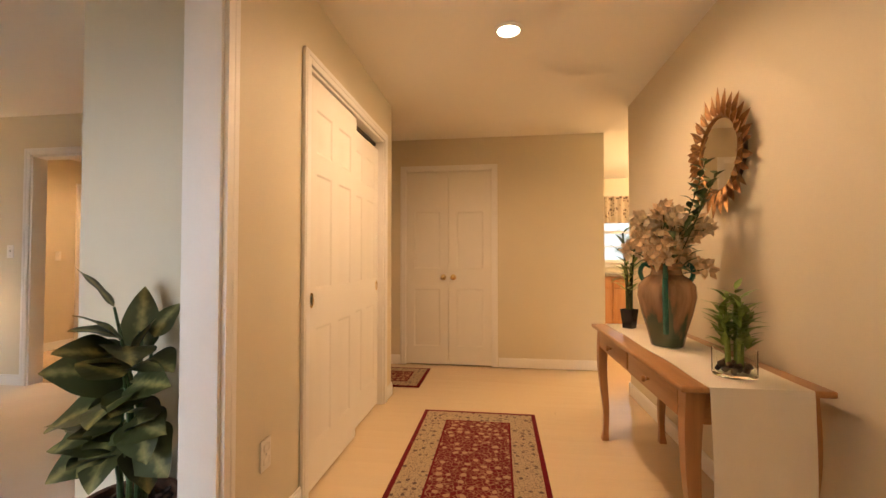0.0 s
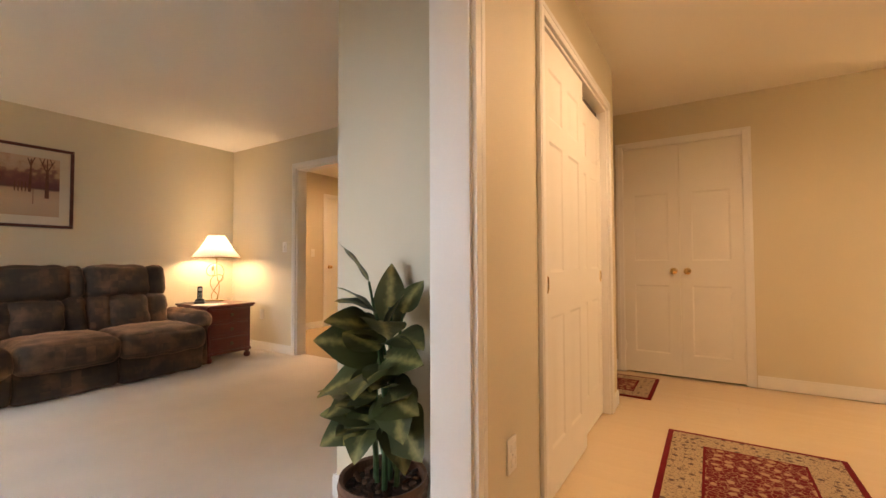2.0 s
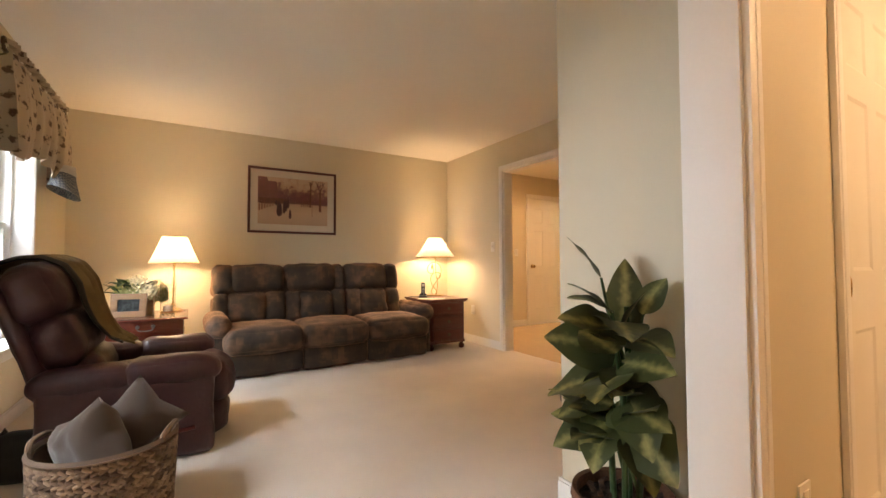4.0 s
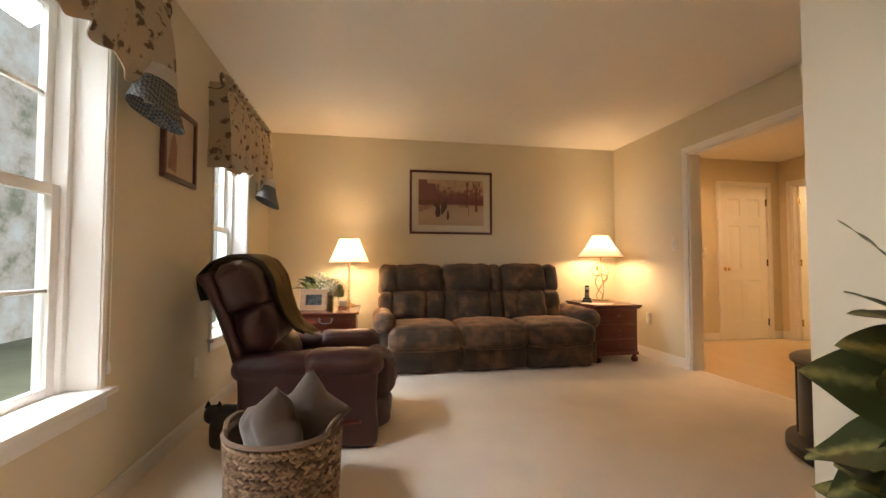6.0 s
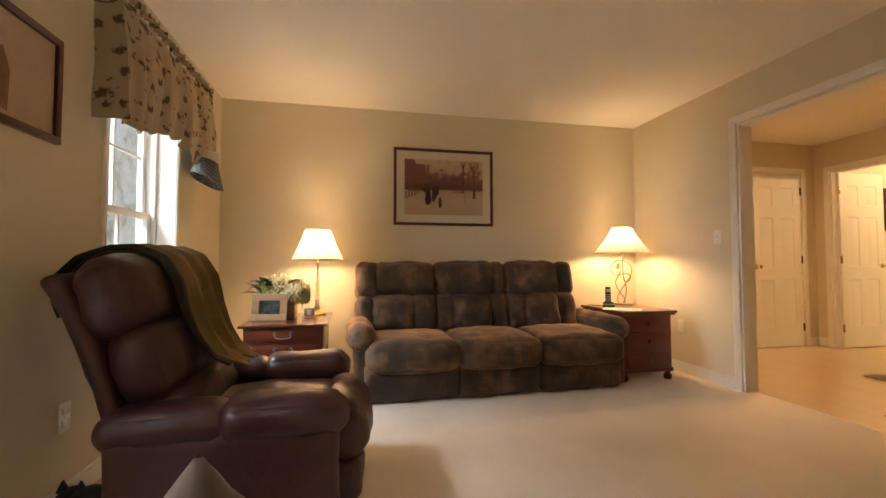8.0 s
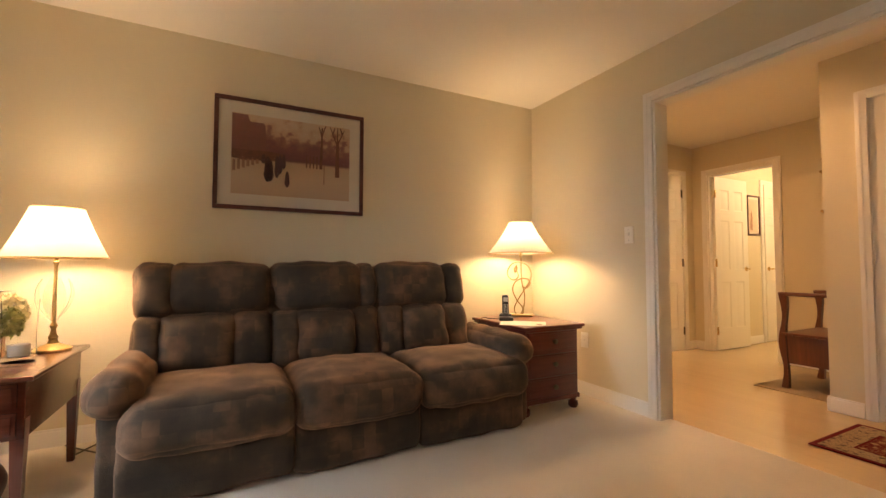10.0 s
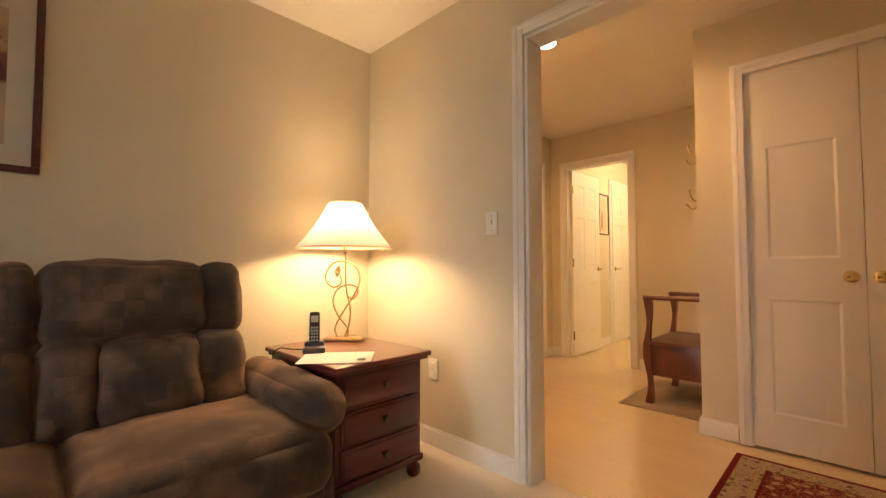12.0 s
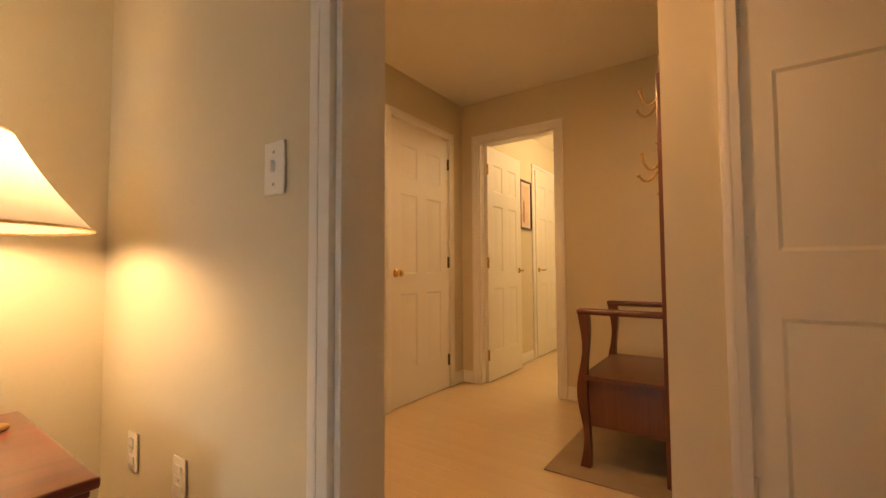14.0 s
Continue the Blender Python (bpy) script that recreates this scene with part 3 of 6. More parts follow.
structure("backdrop_garden", block(-50, 30, -6.6, -6.5, -0.6, 14), window_light("pale_garden", 0.40, 3.0), "pale overcast garden with bare trees", "backdrop")
structure("backdrop_yard", block(-20, 24, 20.0, 20.1, -3, 12), window_light("pale_yard", 0.9, 8.0), "pale overcast yard behind the kitchen", "backdrop")
structure("ground", block(-130, 130, -130, 130, -0.6, -0.5), mat("lawn", (0.30, 0.31, 0.20), 0.95, var=0.3, scale=1, fine=40, bump=0.6, dist=0.02), "pale winter lawn round the house", "ground")


def print_cloth(name, ground_col, spots):
    """Cream cloth with scattered brown and green sprigs."""
    m = bpy.data.materials.new(name)
    m.use_nodes = True
    n, l = m.node_tree.nodes, m.node_tree.links
    b = n["Principled BSDF"]
    co, vo, no, wv = n.new("ShaderNodeTexCoord"), n.new("ShaderNodeTexVoronoi"), n.new("ShaderNodeTexNoise"), n.new("ShaderNodeTexNoise")
    add = n.new("ShaderNodeVectorMath")
    add.operation = "MULTIPLY_ADD"
    no.inputs["Scale"].default_value, no.inputs["Detail"].default_value = 30, 5
    l.new(co.outputs["Object"], no.inputs["Vector"])
    add.inputs[1].default_value = (0.075, 0.075, 0.075)
    l.new(no.outputs["Color"], add.inputs[0])
    l.new(co.outputs["Object"], add.inputs[2])
    vo.inputs["Scale"].default_value = 15.0
    l.new(add.outputs[0], vo.inputs["Vector"])
    ramp = n.new("ShaderNodeValToRGB")
    e = ramp.color_ramp.elements
    e[0].position, e[1].position = 0.25, 0.37
    e[0].color, e[1].color = (*spots, 1), (*ground_col, 1)
    l.new(vo.outputs["Distance"], ramp.inputs[0])
    l.new(ramp.outputs[0], b.inputs["Base Color"])
    b.inputs["Roughness"].default_value = 0.9
    wv.inputs["Scale"].default_value = 400
    bp = n.new("ShaderNodeBump")
    bp.inputs["Strength"].default_value, bp.inputs["Distance"].default_value = 0.3, 0.001
    l.new(wv.outputs[0], bp.inputs["Height"])
    l.new(bp.outputs[0], b.inputs["Normal"])
    return m


def gingham(name, a, b_, size):
    m = bpy.data.materials.new(name)
    m.use_nodes = True
    n, l = m.node_tree.nodes, m.node_tree.links
    co, ch = n.new("ShaderNodeTexCoord"), n.new("ShaderNodeTexChecker")
    mp = n.new("ShaderNodeMapping")
    mp.inputs["Rotation"].default_value = (0.5, 0.78, 0.3)
    l.new(co.outputs["Object"], mp.inputs[0])
    l.new(mp.outputs[0], ch.inputs["Vector"])
    ch.inputs["Scale"].default_value = size
    ch.inputs["Color1"].default_value, ch.inputs["Color2"].default_value = (*a, 1), (*b_, 1)
    l.new(ch.outputs[0], n["Principled BSDF"].inputs["Base Color"])
    n["Principled BSDF"].inputs["Roughness"].default_value = 0.9
    return m


SPRIG = print_cloth("sprigged_cream_cotton", (0.45, 0.365, 0.26), (0.13, 0.085, 0.055))
CHECK = gingham("blue_grey_check", (0.21, 0.215, 0.205), (0.055, 0.065, 0.075), 85)


TURNED = mat("pale_turned_cloth", (0.52, 0.49, 0.43), 0.9, var=0.15, scale=20, fine=120, bump=0.4)


def cloth(fn, nu, nv, thick=0.004):
    """A cloth from a function of (u, v) in 0..1, given a little thickness."""
    bm = bmesh.new()
    g = [[bm.verts.new(fn(i / nu, j / nv)) for j in range(nv + 1)] for i in range(nu + 1)]
    for i in range(nu):
        for j in range(nv):
            bm.faces.new((g[i][j], g[i + 1][j], g[i + 1][j + 1], g[i][j + 1]))
    bmesh.ops.recalc_face_normals(bm, faces=bm.faces[:])
    bmesh.ops.solidify(bm, geom=bm.faces[:], thickness=thick)
    return bm


def valance(x0, x1, top, drop, label):
    """A gathered valance on a scrolled rod, with a swag, two tails and checked lining. Origin at the wall."""
    w = x1 - x0
    v = thing("valance", label, "valance", pose(x0, -0.80, 0), "window valances")
    part("curtain_rod", join(tube([(-0.03, 0.09, top - 0.03), (w + 0.03, 0.09, top - 0.03)], 0.011), tube([(-0.03, 0.09, top - 0.03), (-0.055, 0.09, top), (-0.04, 0.09, top + 0.03), (-0.02, 0.09, top + 0.012)], 0.009), tube([(w + 0.03, 0.09, top - 0.03), (w + 0.055, 0.09, top), (w + 0.04, 0.09, top + 0.03), (w + 0.02, 0.09, top + 0.012)], 0.009)), IRON, v, "dark scrolled curtain rod")
    for x in (0.0, w):
        part("rod_bracket", tube([(x, 0.0, top - 0.05), (x, 0.05, top - 0.06), (x, 0.09, top - 0.04)], 0.007), IRON, v)

    def face(u, q):
        f = math.sin(u * 44) * 0.5 + math.sin(u * 71 + 1.3) * 0.35
        swag = 0.10 * math.sin(math.pi * min(1, max(0, (u - 0.16) / 0.68))) if 0.16 < u < 0.84 else 0.0
        y = 0.095 + 0.030 * f * (0.35 + 0.65 * q) + 0.03 * math.sin(q * 3.1)
        return Vector((u * w, y + 0.05 * q * abs(u - 0.5), top - q * (drop - swag) - 0.012 * math.cos(u * 50) * q))

    part("swag", cloth(face, 90, 14), SPRIG, v, "gathered cream cotton printed with brown sprigs")

    def ruffle(u, q):
        return Vector((u * w, 0.10 + 0.02 * math.sin(u * 150), top + 0.012 + 0.03 * q + 0.008 * math.sin(u * 90)))

    part("header_ruffle", cloth(ruffle, 120, 2), SPRIG, v)
    for x, sg in ((w, -1), (0.0, 1)):
        part("side_return", cloth(lambda u, q: Vector((x + 0.008 * math.sin(q * 9), 0.004 + u * (0.11 + 0.04 * q), top - 0.01 - q * (drop - 0.02))), 6, 10), SPRIG, v)

        if sg < 0:
            continue

        def tail(u, q):
            a = 2 * math.pi * u
            r = (0.070 + 0.050 * q ** 1.5) * (1 + 0.05 * q * math.sin(3 * a + 0.9))
            return Vector((x + sg * 0.135 + 0.02 * q + r * 1.22 * math.cos(a), 0.135 + r * 0.80 * math.sin(a), top - drop + 0.135 - q * (0.20 + 0.045 * math.cos(a - 2.2))))

        part("tail_band", cloth(lambda u, q: tail(u, 0.30 * q) + Vector((0.006 * math.cos(2 * math.pi * u), 0.006 * math.sin(2 * math.pi * u), 0.0)), 40, 4), TURNED, v, "white turned edge of the tail")
        part("tail", cloth(tail, 40, 10), CHECK, v, "blue-grey checked lining of the tail")
    return v


valance(-2.72, -1.50, 2.17, 0.50, "cream sprigged valance on a dark rod over the window")
valance(-4.70, -3.52, 2.17, 0.58, "cream sprigged valance on a dark rod over the window")
cord = thing("blind_cord", "white window blind cord with a small plastic tassel", "cord", pose(-2.52, -0.788, 0.0))
part("string", tube([(0, 0, 1.95), (0.002, 0.004, 1.2), (0, 0.002, 0.60)], 0.0018), WHITE, cord)
part("tassel", lathe([(0.002, 0.60), (0.009, 0.585), (0.011, 0.55), (0.0, 0.545)], 10), PLATE, cord)


# ---- pictures ----
MOUNT = mat("cream_mount_board", (0.74, 0.64, 0.52), 0.8, var=0.03, scale=6, fine=200, bump=0.05)


def picture(name, w, h, m, frame_w, frame_mat, mat_w, label, art):
    """A framed print in the x-z plane facing -y, centred."""
    p = thing(name, label, "picture", m)
    x, z, f = w / 2, h / 2, frame_w
    fr = []
    for a in ((-x, x, -z, -z + f), (-x, x, z - f, z), (-x, -x + f, -z + f, z - f), (x - f, x, -z + f, z - f)):
        fr.append(block(a[0], a[1], -0.024, 0.0, a[2], a[3], 0.004))
    part("picture_frame", join(*fr), frame_mat, p, "dark reddish wooden frame")
    part("mount", block(-x + f, x - f, -0.010, -0.004, -z + f, z - f), MOUNT, p, "cream paper mount")
    art(p, w - 2 * f - 2 * mat_w, h - 2 * f - 2 * mat_w)
    g = part("glazing", block(-x + f, x - f, -0.0185, -0.0165, -z + f, z - f), PANE, p)
    g.visible_shadow = False
    return p


def flat(points, y):
    bm = bmesh.new()
    a = [bm.verts.new((x, y, z)) for x, z in points]
    b = [bm.verts.new((x, y + 0.0006, z)) for x, z in points]
    bm.faces.new(a)
    bm.faces.new(b[::-1])
    for i in range(len(a)):
        j = (i + 1) % len(a)
        bm.faces.new((a[i], b[i], b[j], a[j]))
    return bm


SNOW = mat("printed_snow", (0.66, 0.48, 0.34), 0.5, var=0.12, scale=9, fine=60, bump=0)
TOWER = mat("printed_buildings", (0.30, 0.125, 0.085), 0.5, var=0.22, scale=15, fine=90, bump=0, second=(0.24, 0.09, 0.075))
FENCE = mat("printed_fence", (0.36, 0.17, 0.10), 0.5, var=0.3, scale=20, fine=90, bump=0)
INK = mat("printed_dark_shapes", (0.105, 0.042, 0.038), 0.5, var=0.3, scale=30, fine=90, bump=0)
TRUNK = mat("printed_trunks", (0.20, 0.075, 0.045), 0.5, var=0.3, scale=30, fine=90, bump=0)


def dusk_print(h, w):
    """A print of soft washes: snow below, a bank of hazy trees, a warm evening sky."""
    m = bpy.data.materials.new("printed_winter_dusk")
    m.use_nodes = True
    n, l = m.node_tree.nodes, m.node_tree.links
    co, sp, no, wide, ramp = (n.new("ShaderNode" + k) for k in ("TexCoord", "SeparateXYZ", "TexNoise", "TexNoise", "ValToRGB"))
    l.new(co.outputs["Object"], sp.inputs[0])
    for t, sc in ((no, 16.0), (wide, 5.0)):
        t.inputs["Scale"].default_value, t.inputs["Detail"].default_value = sc, 5
        l.new(co.outputs["Object"], t.inputs["Vector"])
    high = n.new("ShaderNodeMapRange")
    high.inputs[1].default_value, high.inputs[2].default_value = -h / 2, h / 2
    l.new(sp.outputs["Z"], high.inputs[0])
    # the crowns rise and fall only above the snow line
    band = n.new("ShaderNodeMapRange")
    band.inputs[1].default_value, band.inputs[2].default_value = 0.46, 0.85
    band.inputs[3].default_value, band.inputs[4].default_value = 0.02, 1.2
    l.new(high.outputs[0], band.inputs[0])
    both = n.new("ShaderNodeMath")
    both.operation = "ADD"
    l.new(no.outputs[0], both.inputs[0])
    l.new(wide.outputs[0], both.inputs[1])
    low = n.new("ShaderNodeMath")
    low.operation = "SUBTRACT"
    low.inputs[1].default_value = 1.0
    l.new(both.outputs[0], low.inputs[0])
    mad = n.new("ShaderNodeMath")
    mad.operation = "MULTIPLY_ADD"
    l.new(low.outputs[0], mad.inputs[0])
    l.new(band.outputs[0], mad.inputs[1])
    l.new(high.outputs[0], mad.inputs[2])
    e = ramp.color_ramp.elements
    e[0].position, e[0].color = 0.0, (0.56, 0.37, 0.24, 1)
    e[1].position, e[1].color = 1.0, (0.66, 0.46, 0.31, 1)
    for at, col in ((0.25, (0.63, 0.44, 0.29)), (0.44, (0.60, 0.40, 0.26)), (0.47, (0.20, 0.075, 0.070)), (0.60, (0.25, 0.095, 0.085)), (0.74, (0.36, 0.16, 0.12)), (0.82, (0.60, 0.37, 0.23))):
        e.new(at).color = (*col, 1)
    l.new(mad.outputs[0], ramp.inputs[0])
    l.new(ramp.outputs[0], n["Principled BSDF"].inputs["Base Color"])
    n["Principled BSDF"].inputs["Roughness"].default_value = 0.5
    return m


def winter_street(p, w, h):
    def q(u, v):
        return (u * w - w / 2, v * h - h / 2)

    def strip(name, a, b, r0, r1, y, material):
        part(name, flat([q(a[0] - r0, a[1]), q(a[0] + r0, a[1]), q(b[0] + r1, b[1]), q(b[0] - r1, b[1])], y), material, p)

    part("print_sheet", flat([q(0, 0), q(1, 0), q(1, 1), q(0, 1)], -0.0112), dusk_print(h, w), p)
    part("print_tower", flat([q(0, 0.47), q(0.26, 0.50), q(0.27, 0.70), q(0.26, 0.88), q(0.245, 0.91), q(0.14, 0.91), q(0.12, 0.99), q(0, 0.99)], -0.0120), TOWER, p)
    part("print_hedge", flat([q(0, 0.44), q(0.10, 0.42), q(0.42, 0.45), q(0.43, 0.54), q(0.30, 0.56), q(0, 0.55)], -0.0124), TRUNK, p)
    for i in range(6):
        u = 0.02 + 0.036 * i
        strip("print_post", (u, 0.28 + 0.022 * i), (u, 0.42 + 0.006 * i), 0.012, 0.010, -0.0128, FENCE)
    for u, a, b, r in ((0.285, 0.17, 0.50, 0.034), (0.305, 0.18, 0.46, 0.03), (0.36, 0.23, 0.52, 0.022), (0.385, 0.28, 0.54, 0.02), (0.415, 0.35, 0.55, 0.018), (0.445, 0.12, 0.33, 0.022), (0.25, 0.40, 0.52, 0.02)):
        part("print_shape", flat([q(u + r * math.cos(t) * (1.1 if math.sin(t) < 0 else 0.8), (a + b) / 2 + (b - a) / 2 * math.sin(t)) for t in [2 * math.pi * i / 14 for i in range(14)]], -0.0138), INK, p)
    strip("print_shape", (0.45, 0.24), (0.485, 0.25), 0.004, 0.004, -0.0139, INK)
    strip("print_trunk", (0.885, 0.31), (0.885, 0.80), 0.020, 0.013, -0.0141, TRUNK)
    strip("print_trunk", (0.735, 0.40), (0.745, 0.96), 0.014, 0.007, -0.0141, TRUNK)
    strip("print_trunk", (0.765, 0.20), (0.765, 0.46), 0.004, 0.004, -0.0141, FENCE)
    for u in (0.61, 0.64, 0.67, 0.70):
        strip("print_trunk", (u, 0.40), (u, 0.56), 0.006, 0.005, -0.0141, TRUNK)
    for a, b in (((0.88, 0.76), (0.815, 0.99)), ((0.885, 0.76), (0.95, 0.97)), ((0.885, 0.78), (0.885, 0.99)), ((0.84, 0.88), (0.86, 0.99)), ((0.93, 0.90), (0.91, 0.99)), ((0.745, 0.86), (0.775, 0.99)), ((0.742, 0.84), (0.715, 0.97))):
        strip("print_branch", a, b, 0.008, 0.004, -0.0143, TRUNK)


FRAMEWOOD = wood("dark_frame_wood", (0.055, 0.010, 0.009), (0.12, 0.028, 0.022), 0.3, 0, 0.3)
picture("picture", 0.953, 0.72, pose(-5.298, 1.145, 1.684, 0, 0, 90), 0.026, FRAMEWOOD, 0.074, "winter street print in a dark red frame above the sofa", winter_street)


def pale_print(p, w, h):
    part("print_ground", flat([(-w / 2, -h / 2), (w / 2, -h / 2), (w / 2, h / 2), (-w / 2, h / 2)], -0.0112), SNOW, p)
    part("print_shape", flat([(-w * 0.40, -h * 0.42), (-w * 0.12, -h * 0.46), (-w * 0.10, -h * 0.05), (-w * 0.20, h * 0.16), (-w * 0.30, h * 0.05)], -0.012), FENCE, p)


picture("picture", 0.40, 0.40, pose(-3.10, -0.798, 1.615, 0, 0, 180), 0.028, FRAMEWOOD, 0.004, "small pale print in a dark wooden frame between the windows", pale_print)
picture("picture", 0.285, 0.51, pose(-5.268, 6.695, 1.615, 0, 0, 90), 0.018, FRAMEWOOD, 0.03, "narrow pale print in a dark frame in the back room", pale_print)

# ---- sofa ----
sofa = thing("sofa", "dark brown-green suede reclining sofa with three seats", "sofa", pose(-5.22, 0.29, 0))
for a, b in ((0.10, 0.765), (0.757, 1.388), (1.380, 2.06)):
    part("front_panel", puff(0.10, 0.862, a, b, 0.015, 0.26, 0.035, 18, (0, 0, 0), 0.012, 1 + a), SUEDE, sofa, "suede panel below the seat")
part("back_shell", puff(0.03, 0.29, 0.06, 1.965, 0.06, 0.86, 0.06, 12), SUEDE, sofa)
for i, (a, b) in enumerate(((0.110, 0.768), (0.752, 1.389), (1.373, 2.060))):
    part("seat_cushion", puff(0.28, 0.93, a, b, 0.215, 0.425, 0.075, 28, (0.018, 0.004, 0.036), 0.010, i * 3.1), SUEDE, sofa)
for i, (a, b) in enumerate(((0.045, 0.715), (0.690, 1.340), (1.315, 1.975))):
    lean = pose(0.26, 0, 0.42) @ pose(0, 0, 0, 0, -13) @ pose(-0.26, 0, -0.42)
    # widths of the stuffed pieces side by side, in the head roll and in the small of the back
    tops = ((0.17, 0.50), (0.53, 0.12), (0.51, 0.15))[i]
    lows = ((0.13, 0.34, 0.20), (0.15, 0.33, 0.17), (0.17, 0.31, 0.18))[i]
    for name, widths, z0, z1, depth in (("head_cushion", tops, 0.675, 0.985, 0.398), ("lumbar_cushion", lows, 0.38, 0.705, 0.405)):
        pieces, y = [], a
        for k, w in enumerate(widths):
            w *= (b - a) / sum(widths)
            side = w < 0.25
            pieces.append(puff(0.12, depth - (0.012 if side else 0.0), max(a, y - 0.03), min(b, y + w + 0.03), z0, z1 - (0.008 if side else 0.0), 0.060 if side else 0.085, 16 if side else 24,
                               (0.012 if side else 0.024, 0, 0.010), 0.016, 3.7 * i + 1.9 * k + z0))
            y += w
        part(name, moved(join(*pieces), lean), SUEDE, sofa)
for a, b, o in ((0.0, 0.16, -1), (2.0, 2.155, 1)):
    arm = part("arm", puff(0.06, 0.80, a + 0.025, b - 0.025, 0.02, 0.44, 0.03, 12, (0, 0, 0), 0.006, a), SUEDE, sofa)
    part("arm_pad", puff(0.10, 0.862, a - 0.016, b + 0.014, 0.355, 0.542, 0.088, 26, (0.010, 0.008, 0.012), 0.012, 4 + a), SUEDE, arm)

# ---- end table in the corner, its lamp and telephone ----
def drawer_front(parent, x0, y0, y1, z0, z1, material, n_handles=1, bail=True):
    d = part("drawer", join(block(x0, x0 + 0.012, y0, y1, z0, z1, 0.003), block(x0 + 0.010, x0 + 0.018, y0 + 0.012, y1 - 0.012, z0 + 0.012, z1 - 0.012, 0.004)), material, parent)
    y, z = (y0 + y1) / 2, (z0 + z1) / 2
    if bail:
        part("drawer_pull", join(tube([(x0 + 0.03, y - 0.05, z + 0.012), (x0 + 0.036, y - 0.045, z - 0.012), (x0 + 0.037, y, z - 0.02), (x0 + 0.036, y + 0.045, z - 0.012), (x0 + 0.03, y + 0.05, z + 0.012)], 0.0045, 8),
             *[moved(lathe([(0.0, 0), (0.014, 0), (0.012, 0.006), (0.006, 0.016), (0.0, 0.018)], 12), pose(x0 + 0.018, y + s * 0.05, z + 0.012, 0, 90)) for s in (-1, 1)]), PEWTER, d, "pewter bail pull")
    else:
        part("drawer_knob", moved(lathe([(0.0, 0), (0.008, 0), (0.007, 0.010), (0.016, 0.016), (0.015, 0.026), (0.0, 0.030)], 14), pose(x0 + 0.018, y, z, 0, 90)), IRON, d, "small dark drawer knob")
    return d


et = thing("end_table", "dark cherry end table with three drawers beside the sofa", "end table", pose(-5.10, 2.43, 0))
part("tabletop", join(block(0, 0.645, 0, 0.51, 0.556, 0.578, 0.007, 3), block(0.012, 0.633, 0.012, 0.498, 0.540, 0.556, 0.006)), CHERRY, et, "polished cherry top with a moulded edge")
part("cabinet", join(block(0.03, 0.60, 0.03, 0.48, 0.09, 0.54, 0.004), block(0.02, 0.61, 0.02, 0.49, 0.075, 0.105, 0.006)), CHERRY_UP, et)
for z in (0.115, 0.262, 0.409):
    drawer_front(et, 0.60, 0.05, 0.46, z, z + 0.125, CHERRY, bail=False)
for x in (0.055, 0.575):
    for y in (0.05, 0.46):
        part("bun_foot", lathe([(0.0, 0.0), (0.022, 0.0), (0.034, 0.02), (0.032, 0.045), (0.018, 0.055), (0.026, 0.075), (0.0, 0.076)], 16, x, y), CHERRY, et)

SHADE = bpy.data.materials.new("lit_linen_shade")
SHADE.use_nodes = True
_b = SHADE.node_tree.nodes["Principled BSDF"]
_t = SHADE.node_tree.nodes.new("ShaderNodeBsdfTranslucent")
_m = SHADE.node_tree.nodes.new("ShaderNodeMixShader")
_n = SHADE.node_tree.nodes.new("ShaderNodeTexNoise")
_p = SHADE.node_tree.nodes.new("ShaderNodeBump")
_n.inputs["Scale"].default_value = 300
_p.inputs["Strength"].default_value, _p.inputs["Distance"].default_value = 0.3, 0.001
SHADE.node_tree.links.new(_n.outputs[0], _p.inputs["Height"])
SHADE.node_tree.links.new(_p.outputs[0], _b.inputs["Normal"])
_b.inputs["Base Color"].default_value, _b.inputs["Roughness"].default_value = (0.84, 0.82, 0.78, 1), 0.9
_t.inputs[0].default_value = (0.37, 0.345, 0.30, 1)
_m.inputs[0].default_value = 0.5
SHADE.node_tree.links.new(_b.outputs[0], _m.inputs[1])
SHADE.node_tree.links.new(_t.outputs[0], _m.inputs[2])
SHADE.node_tree.links.new(_m.outputs[0], SHADE.node_tree.nodes["Material Output"].inputs[0])


def shade(parent, r0, r1, z0, z1, flare=0.012):
    prof = []
    for i in range(9):
        t = i / 8
        prof.append((r0 + (r1 - r0) * t - flare * math.sin(math.pi * t), z0 + (z1 - z0) * t))
    s = part("lamp_shade", lathe_open(prof, 40), SHADE, parent, "pale linen lamp shade, lit from inside")
    part("lower_trim", ring(r0, 0.004, z0), GOLD, s)
    part("upper_trim", ring(r1, 0.003, z1), GOLD, s)
    part("socket", tube([(0, 0, z0 - 0.03), (0, 0, z0 + 0.012)], 0.009, 10), BRASS, s)
    return s


def lathe_open(profile, seg):
    bm = bmesh.new()
    rings = [[bm.verts.new((r * math.cos(2 * math.pi * i / seg), r * math.sin(2 * math.pi * i / seg), z)) for i in range(seg)] for r, z in profile]
    for a, b in zip(rings, rings[1:]):
        for i in range(seg):
            bm.faces.new((a[i], a[(i + 1) % seg], b[(i + 1) % seg], b[i]))
    return bm


lr = thing("table_lamp", "scrolled gold wire table lamp with a wide linen shade", "lamp", pose(-4.98, 2.80, 0.578, 0, 0, 38))
part("foot_plate", puff(-0.10, 0.10, -0.045, 0.045, 0.0, 0.016, 0.007, 8), GOLD, lr, "oval gold lamp foot")


def spiral(cx, cz, r0, r1, a0, a1, n=14):
    return [(cx + (r0 + (r1 - r0) * i / n) * math.cos(a0 + (a1 - a0) * i / n), 0.0, cz + (r0 + (r1 - r0) * i / n) * math.sin(a0 + (a1 - a0) * i / n)) for i in range(n + 1)]


